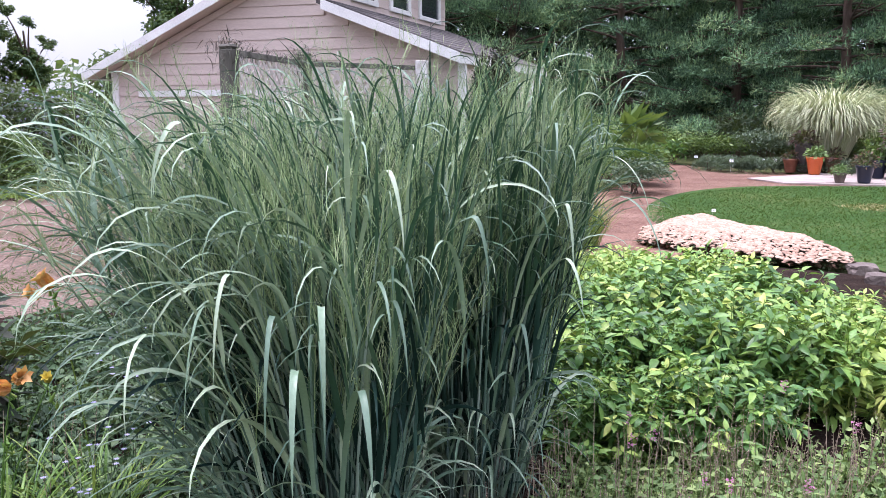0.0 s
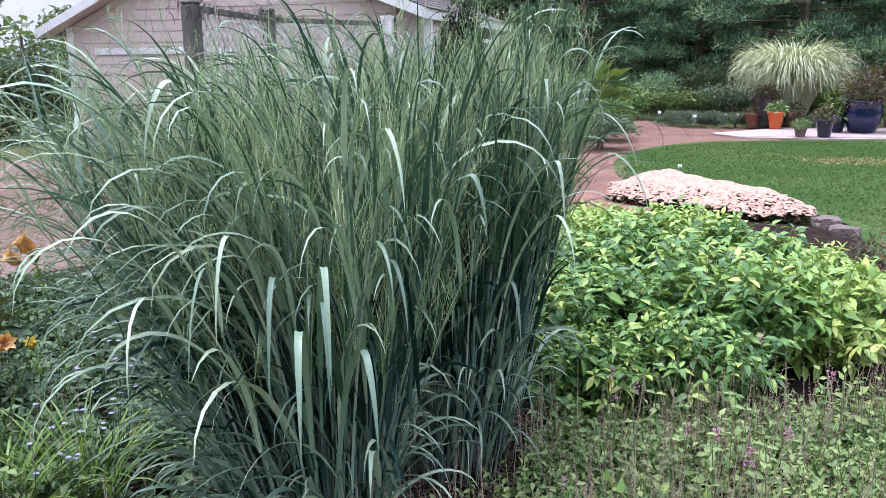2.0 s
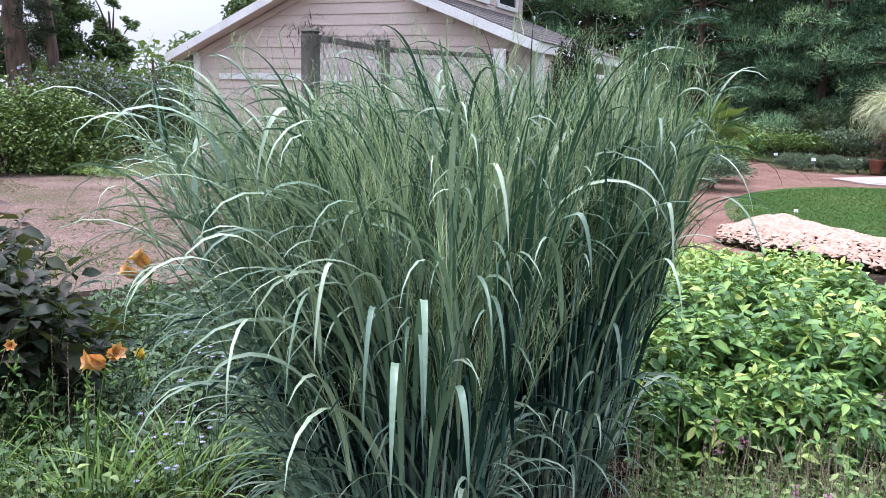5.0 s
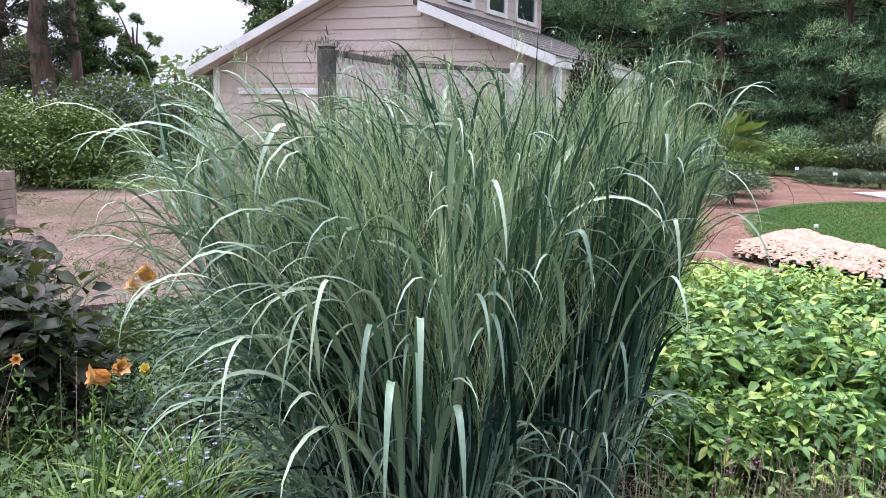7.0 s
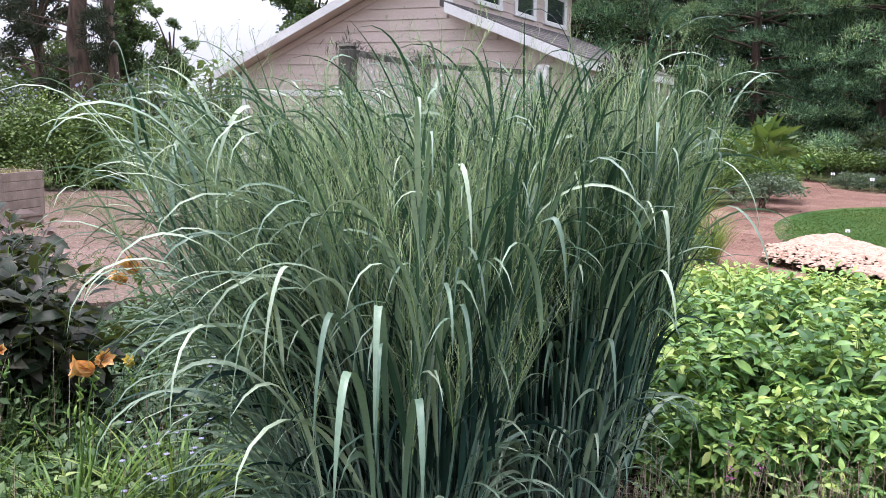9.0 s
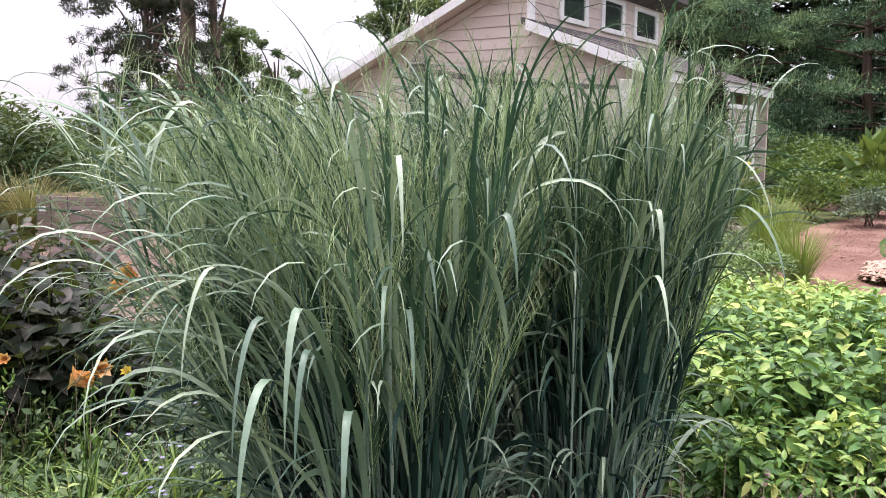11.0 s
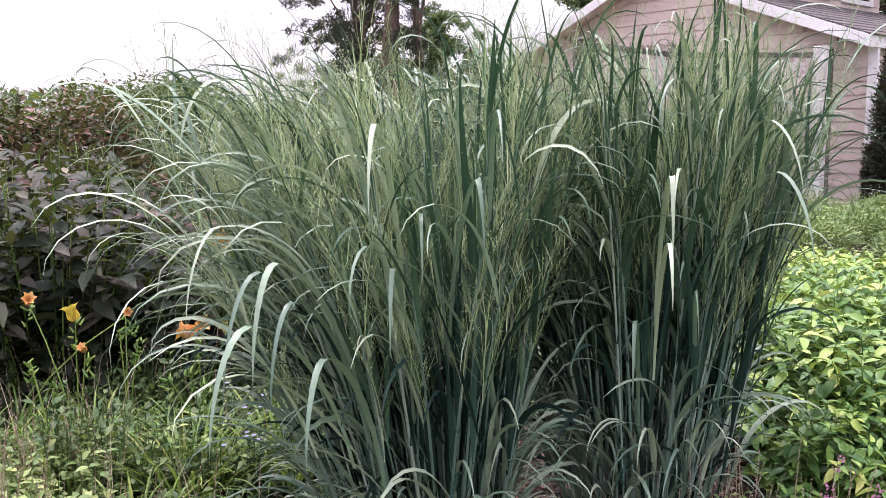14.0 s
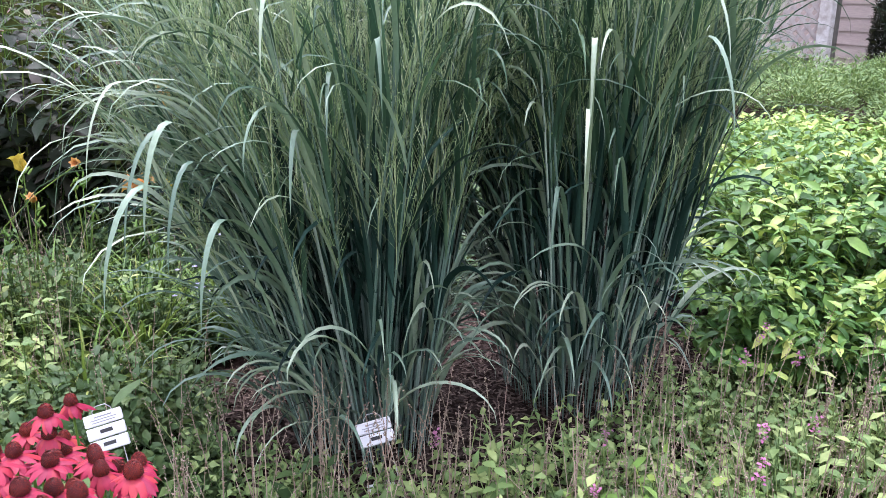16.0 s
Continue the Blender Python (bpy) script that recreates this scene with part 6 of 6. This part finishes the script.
def pine(seed, h, spread, bare=0.8, needle=0.18, mat=None, trunk_r=0.22, label="tall dark green white pine with layered boughs", step=0.72, lop=(0, 0)):
    """White pine: whorls of drooping boughs carrying flat sprays of needle tufts."""
    g = np.random.default_rng(seed)
    root = thing("pine_tree", (0, 0, 0), label, "pine tree", "pines")
    zz = np.linspace(0, h, 8)
    path = np.stack([0.1 * np.sin(zz), 0.1 * np.cos(zz * 0.7), zz], -1)[None]
    V, F = tubes(path, np.linspace(trunk_r, 0.03, 8)[None], 8)
    put("trunk", mesh_np("trunk", V, F), M_BARK, root)
    bp, tp, td = [], [], []
    z = bare
    while z < h - 0.3:
        L0 = spread * (1 - (z / h) ** 1.6) * g.uniform(0.85, 1.1) + 0.3
        nb = g.integers(4, 7) if lop[0] else g.integers(5, 8)
        a0 = g.uniform(0, 6.28)
        for i in range(nb):
            a = a0 + i * 6.28 / nb + g.normal(0, 0.2)
            L = L0 * g.uniform(0.65, 1.15) * (1 - lop[0] * math.cos(a) - lop[1] * math.sin(a))
            s = np.linspace(0, 1, 6)
            rise = g.normal(-0.12, 0.28) if lop[0] else g.normal(0.05, 0.16)
            p = np.stack([np.cos(a) * L * s, np.sin(a) * L * s, z + g.uniform(-0.4, 0.4) + L * rise * s + L * (0.12 * s - 0.26 * s ** 2 + 0.16 * s ** 4)], -1)
            bp.append(p)
            m = int(2 + L * 1.2) if mat else int((1.6 + L * 0.75) * (1.0 if z < 7.0 else 0.3)) + 1
            ss = g.uniform(0.3, 1.0, m) ** 0.7
            q = np.stack([np.interp(ss, s, p[:, k]) for k in range(3)], -1)
            side = g.normal(0, 0.24 * L ** 0.6, m) * np.sin(np.pi * np.clip(ss * 0.85 + 0.1, 0, 1))
            q += np.stack([-np.sin(a) * side, np.cos(a) * side, g.normal(-0.2, 0.4, m) if mat else g.normal(0.03, 0.06, m)], -1)
            tp.append(q)
            td.append(np.full(m, a) + side * 0.6)
        z += g.uniform(0.6, 1.4) * step
    V, F = tubes(np.array(bp), np.linspace(0.05, 0.01, 6)[None].repeat(len(bp), 0), 4)
    put("bough_mass", mesh_np("bough_mass", V, F), M_BARK, root, "", "stuff")
    tp, td = np.concatenate(tp), np.concatenate(td)
    k, puff, tall = (130, (0.22, 0.55), 0.9) if mat else (270, (0.4, 1.0), 0.55)
    m = len(tp) * k
    # rounded plumes, flat below: needle tufts pointing out and up from each plume
    az, el = np.repeat(td, k) + g.normal(0, 1.3, m), np.abs(g.normal(0.15, 0.7, m)) - 0.2
    d = np.stack([np.cos(el) * np.cos(az), np.cos(el) * np.sin(az), tall * np.sin(el)], -1)
    P = np.repeat(tp, k, 0) + d * (np.repeat(g.uniform(*puff, len(tp)), k) * g.uniform(0.1, 1, m) ** 0.4)[:, None]
    v = np.array([(-0.08, 0, 0), (0.08, 0, 0), (0.0, 1, 0.0)])
    V, F = scatter((v, np.array([(0, 1, 2)])), turn(az + g.normal(0, 0.8, m), el + g.normal(0.1, 0.6, m), g.uniform(-1.2, 1.2, m)), P, needle * g.uniform(0.5, 1.3, m))
    put("needle_mass", mesh_np("needle_mass", V, F), mat or M_PINE, root, "", "stuff")
    return root


pines = [pine(301, 12, 3.8), pine(302, 11, 4.1, 0.6), pine(303, 13, 3.6, 1.0)]
PINES = [(-6.5, 31.5, 0), (-2.5, 32, 1), (1.6, 33, 2), (5.2, 31.5, 0), (8.8, 31, 1), (12.5, 30, 2), (16.5, 28.5, 0), (-9.8, 30, 2), (-0.5, 37, 0), (6.5, 36.5, 1), (20, 26, 2)]
used = set()
for x, y, k in PINES:
    m = pose(x, y, 0, 0, 0, U(0, 360))
    if k in used:
        copy_thing(pines[k], m)
    else:
        used.add(k)
        pines[k].matrix_basis = m


def broad_tree(at, h, trunk_r, crown, n, leaf, label, seed, crown_z=0.62, lean=0.0, open_=12, mat=None):
    """A broad-leaved tree: tapered trunk, forked limbs and a crown of leafy clumps."""
    g = np.random.default_rng(seed)
    root = thing("tree", at, label, "tree", "far trees")
    zz = np.linspace(0, h * 0.8, 8)
    path = np.stack([lean * zz + 0.12 * np.sin(zz * 0.6), 0.1 * np.cos(zz * 0.5), zz], -1)
    V, F = tubes(path[None], np.linspace(trunk_r, trunk_r * 0.25, 8)[None], 9)
    put("trunk", mesh_np("trunk", V, F), M_BARK, root)
    nl = open_
    c = np.stack([g.normal(0, 0.5, nl) * crown, g.normal(0, 0.5, nl) * crown, h * np.clip(g.normal(crown_z, 0.17, nl), 0.3, 0.95)], -1)
    st = np.stack([np.interp(c[:, 2] * 0.6, zz, path[:, k]) for k in range(3)], -1)
    t = np.linspace(0, 1, 6)[None, :, None]
    limb = st[:, None] * (1 - t) + c[:, None] * t + np.array([0, 0, 0.4]) * np.sin(np.pi * t)
    V, F = tubes(limb, np.linspace(trunk_r * 0.4, 0.02, 6)[None].repeat(nl, 0), 6)
    put("limb_mass", mesh_np("limb_mass", V, F), M_BARK, root, "", "stuff")
    li = g.integers(0, nl, n)
    d = g.normal(size=(n, 3))
    d /= np.linalg.norm(d, axis=1, keepdims=True)
    sub = g.normal(0, 0.35, (nl, 6, 3))
    p = c[li] + (sub[li, g.integers(0, 6, n)] + d * g.uniform(0.25, 0.55, n)[:, None] ** 1.0 * 0.7) * crown * 0.62 * np.array([1, 1, 0.7])
    V, F = scatter(kite(0.6, 0.2, 0.2), turn(g.uniform(0, 6.28, n), g.normal(0, 0.5, n), g.normal(0, 0.7, n)), p, leaf * g.uniform(0.6, 1.3, n))
    put("crown", mesh_np("crown", V, F), mat or M_TREE, root, "", "stuff")
    return root


old = pine(401, 17, 4.4, 3.4, 0.26, M_OLDPINE, 0.62, "old dark pine with a thick trunk and sparse boughs", 1.0, (0.40, 0.46))
old.location = (-32.6, 28.4, 0)
broad_tree((-38.5, 30.8, 0), 14, 0.3, 2.4, 16000, 0.18, "dark green tree behind an old pine", 413, 0.5, 0.0, 18, M_OLDPINE)
broad_tree((-31.6, 29.4, 0), 16, 0.32, 1.4, 2500, 0.34, "slender dark-trunked tree beside a bigger one", 402, 0.85)
broad_tree((-42.2, 40, 0), 10.5, 0.25, 2.0, 20000, 0.2, "slim far tree against the sky", 404, 0.55, 0.0, 26)
broad_tree((-40.3, 42.5, 0), 8.3, 0.22, 1.1, 12000, 0.18, "small far tree against the sky", 405, 0.55, 0.0, 24)
broad_tree((-24.5, 36, 0), 9.6, 0.25, 2.2, 15000, 0.2, "dark green tree behind the house roof", 414, 0.7, 0.0, 16)
broad_tree((-35, 40, 0), 4.4, 0.25, 3.2, 5200, 0.34, "rounded dark green far tree", 406, 0.5)
broad_tree((-42, 34, 0), 6.5, 0.25, 3.6, 5600, 0.36, "dark green far tree", 407, 0.45)
broad_tree((-48, 22, 0), 4.5, 0.25, 3.4, 4200, 0.36, "dark green far tree", 408, 0.5)
broad_tree((-20, 44, 0), 7.0, 0.25, 3.6, 5200, 0.36, "dark green tree behind the house", 409, 0.6)
broad_tree((-30, 47, 0), 6.5, 0.25, 4.0, 5200, 0.36, "dark green far tree", 410, 0.45)
broad_tree((-46, 12, 0), 4.6, 0.25, 3.6, 4200, 0.36, "dark green far tree", 411, 0.45)
broad_tree((-50, 3, 0), 4.2, 0.25, 3.6, 4200, 0.36, "dark green far tree", 412, 0.45)
# conifer belt behind the pines
g = np.random.default_rng(510)
k = 34000
P = np.stack([g.uniform(-14, 30, k), np.zeros(k), 13 * g.uniform(0, 1, k) ** 0.9], -1)
P[:, 1] = 41 - 0.25 * np.abs(P[:, 0] - 4) + g.normal(0, 1.2, k)
V, F = scatter(kite(0.5, 0.2, 0.2), turn(g.uniform(0, 6.28, k), g.normal(-0.1, 0.4, k), g.normal(0, 0.6, k)), P, g.uniform(0.5, 1.0, k))
tagged(put("conifer_belt", mesh_np("conifer_belt", V, F), M_OLDPINE), "dark conifer belt behind the pines", "woods", kind="stuff")
# far hedge line that closes the horizon
g = np.random.default_rng(500)
k = 24000
a = g.uniform(0, 6.28, k)
rr = 75 + g.normal(0, 3, k)
hz = 4.2 + 1.6 * np.sin(a * 9) + 1.0 * np.sin(a * 23 + 1)
P = np.stack([rr * np.cos(a), rr * np.sin(a), hz * g.uniform(0, 1, k) ** 0.7], -1)
V, F = scatter(kite(0.7, 0.2, 0.2), turn(g.uniform(0, 6.28, k), g.normal(0.2, 0.5, k), g.normal(0, 0.7, k)), P, g.uniform(0.4, 1.0, k))
tagged(put("far_woods", mesh_np("far_woods", V, F), M_TREE), "far dark green wood round the garden", "woods", kind="stuff")
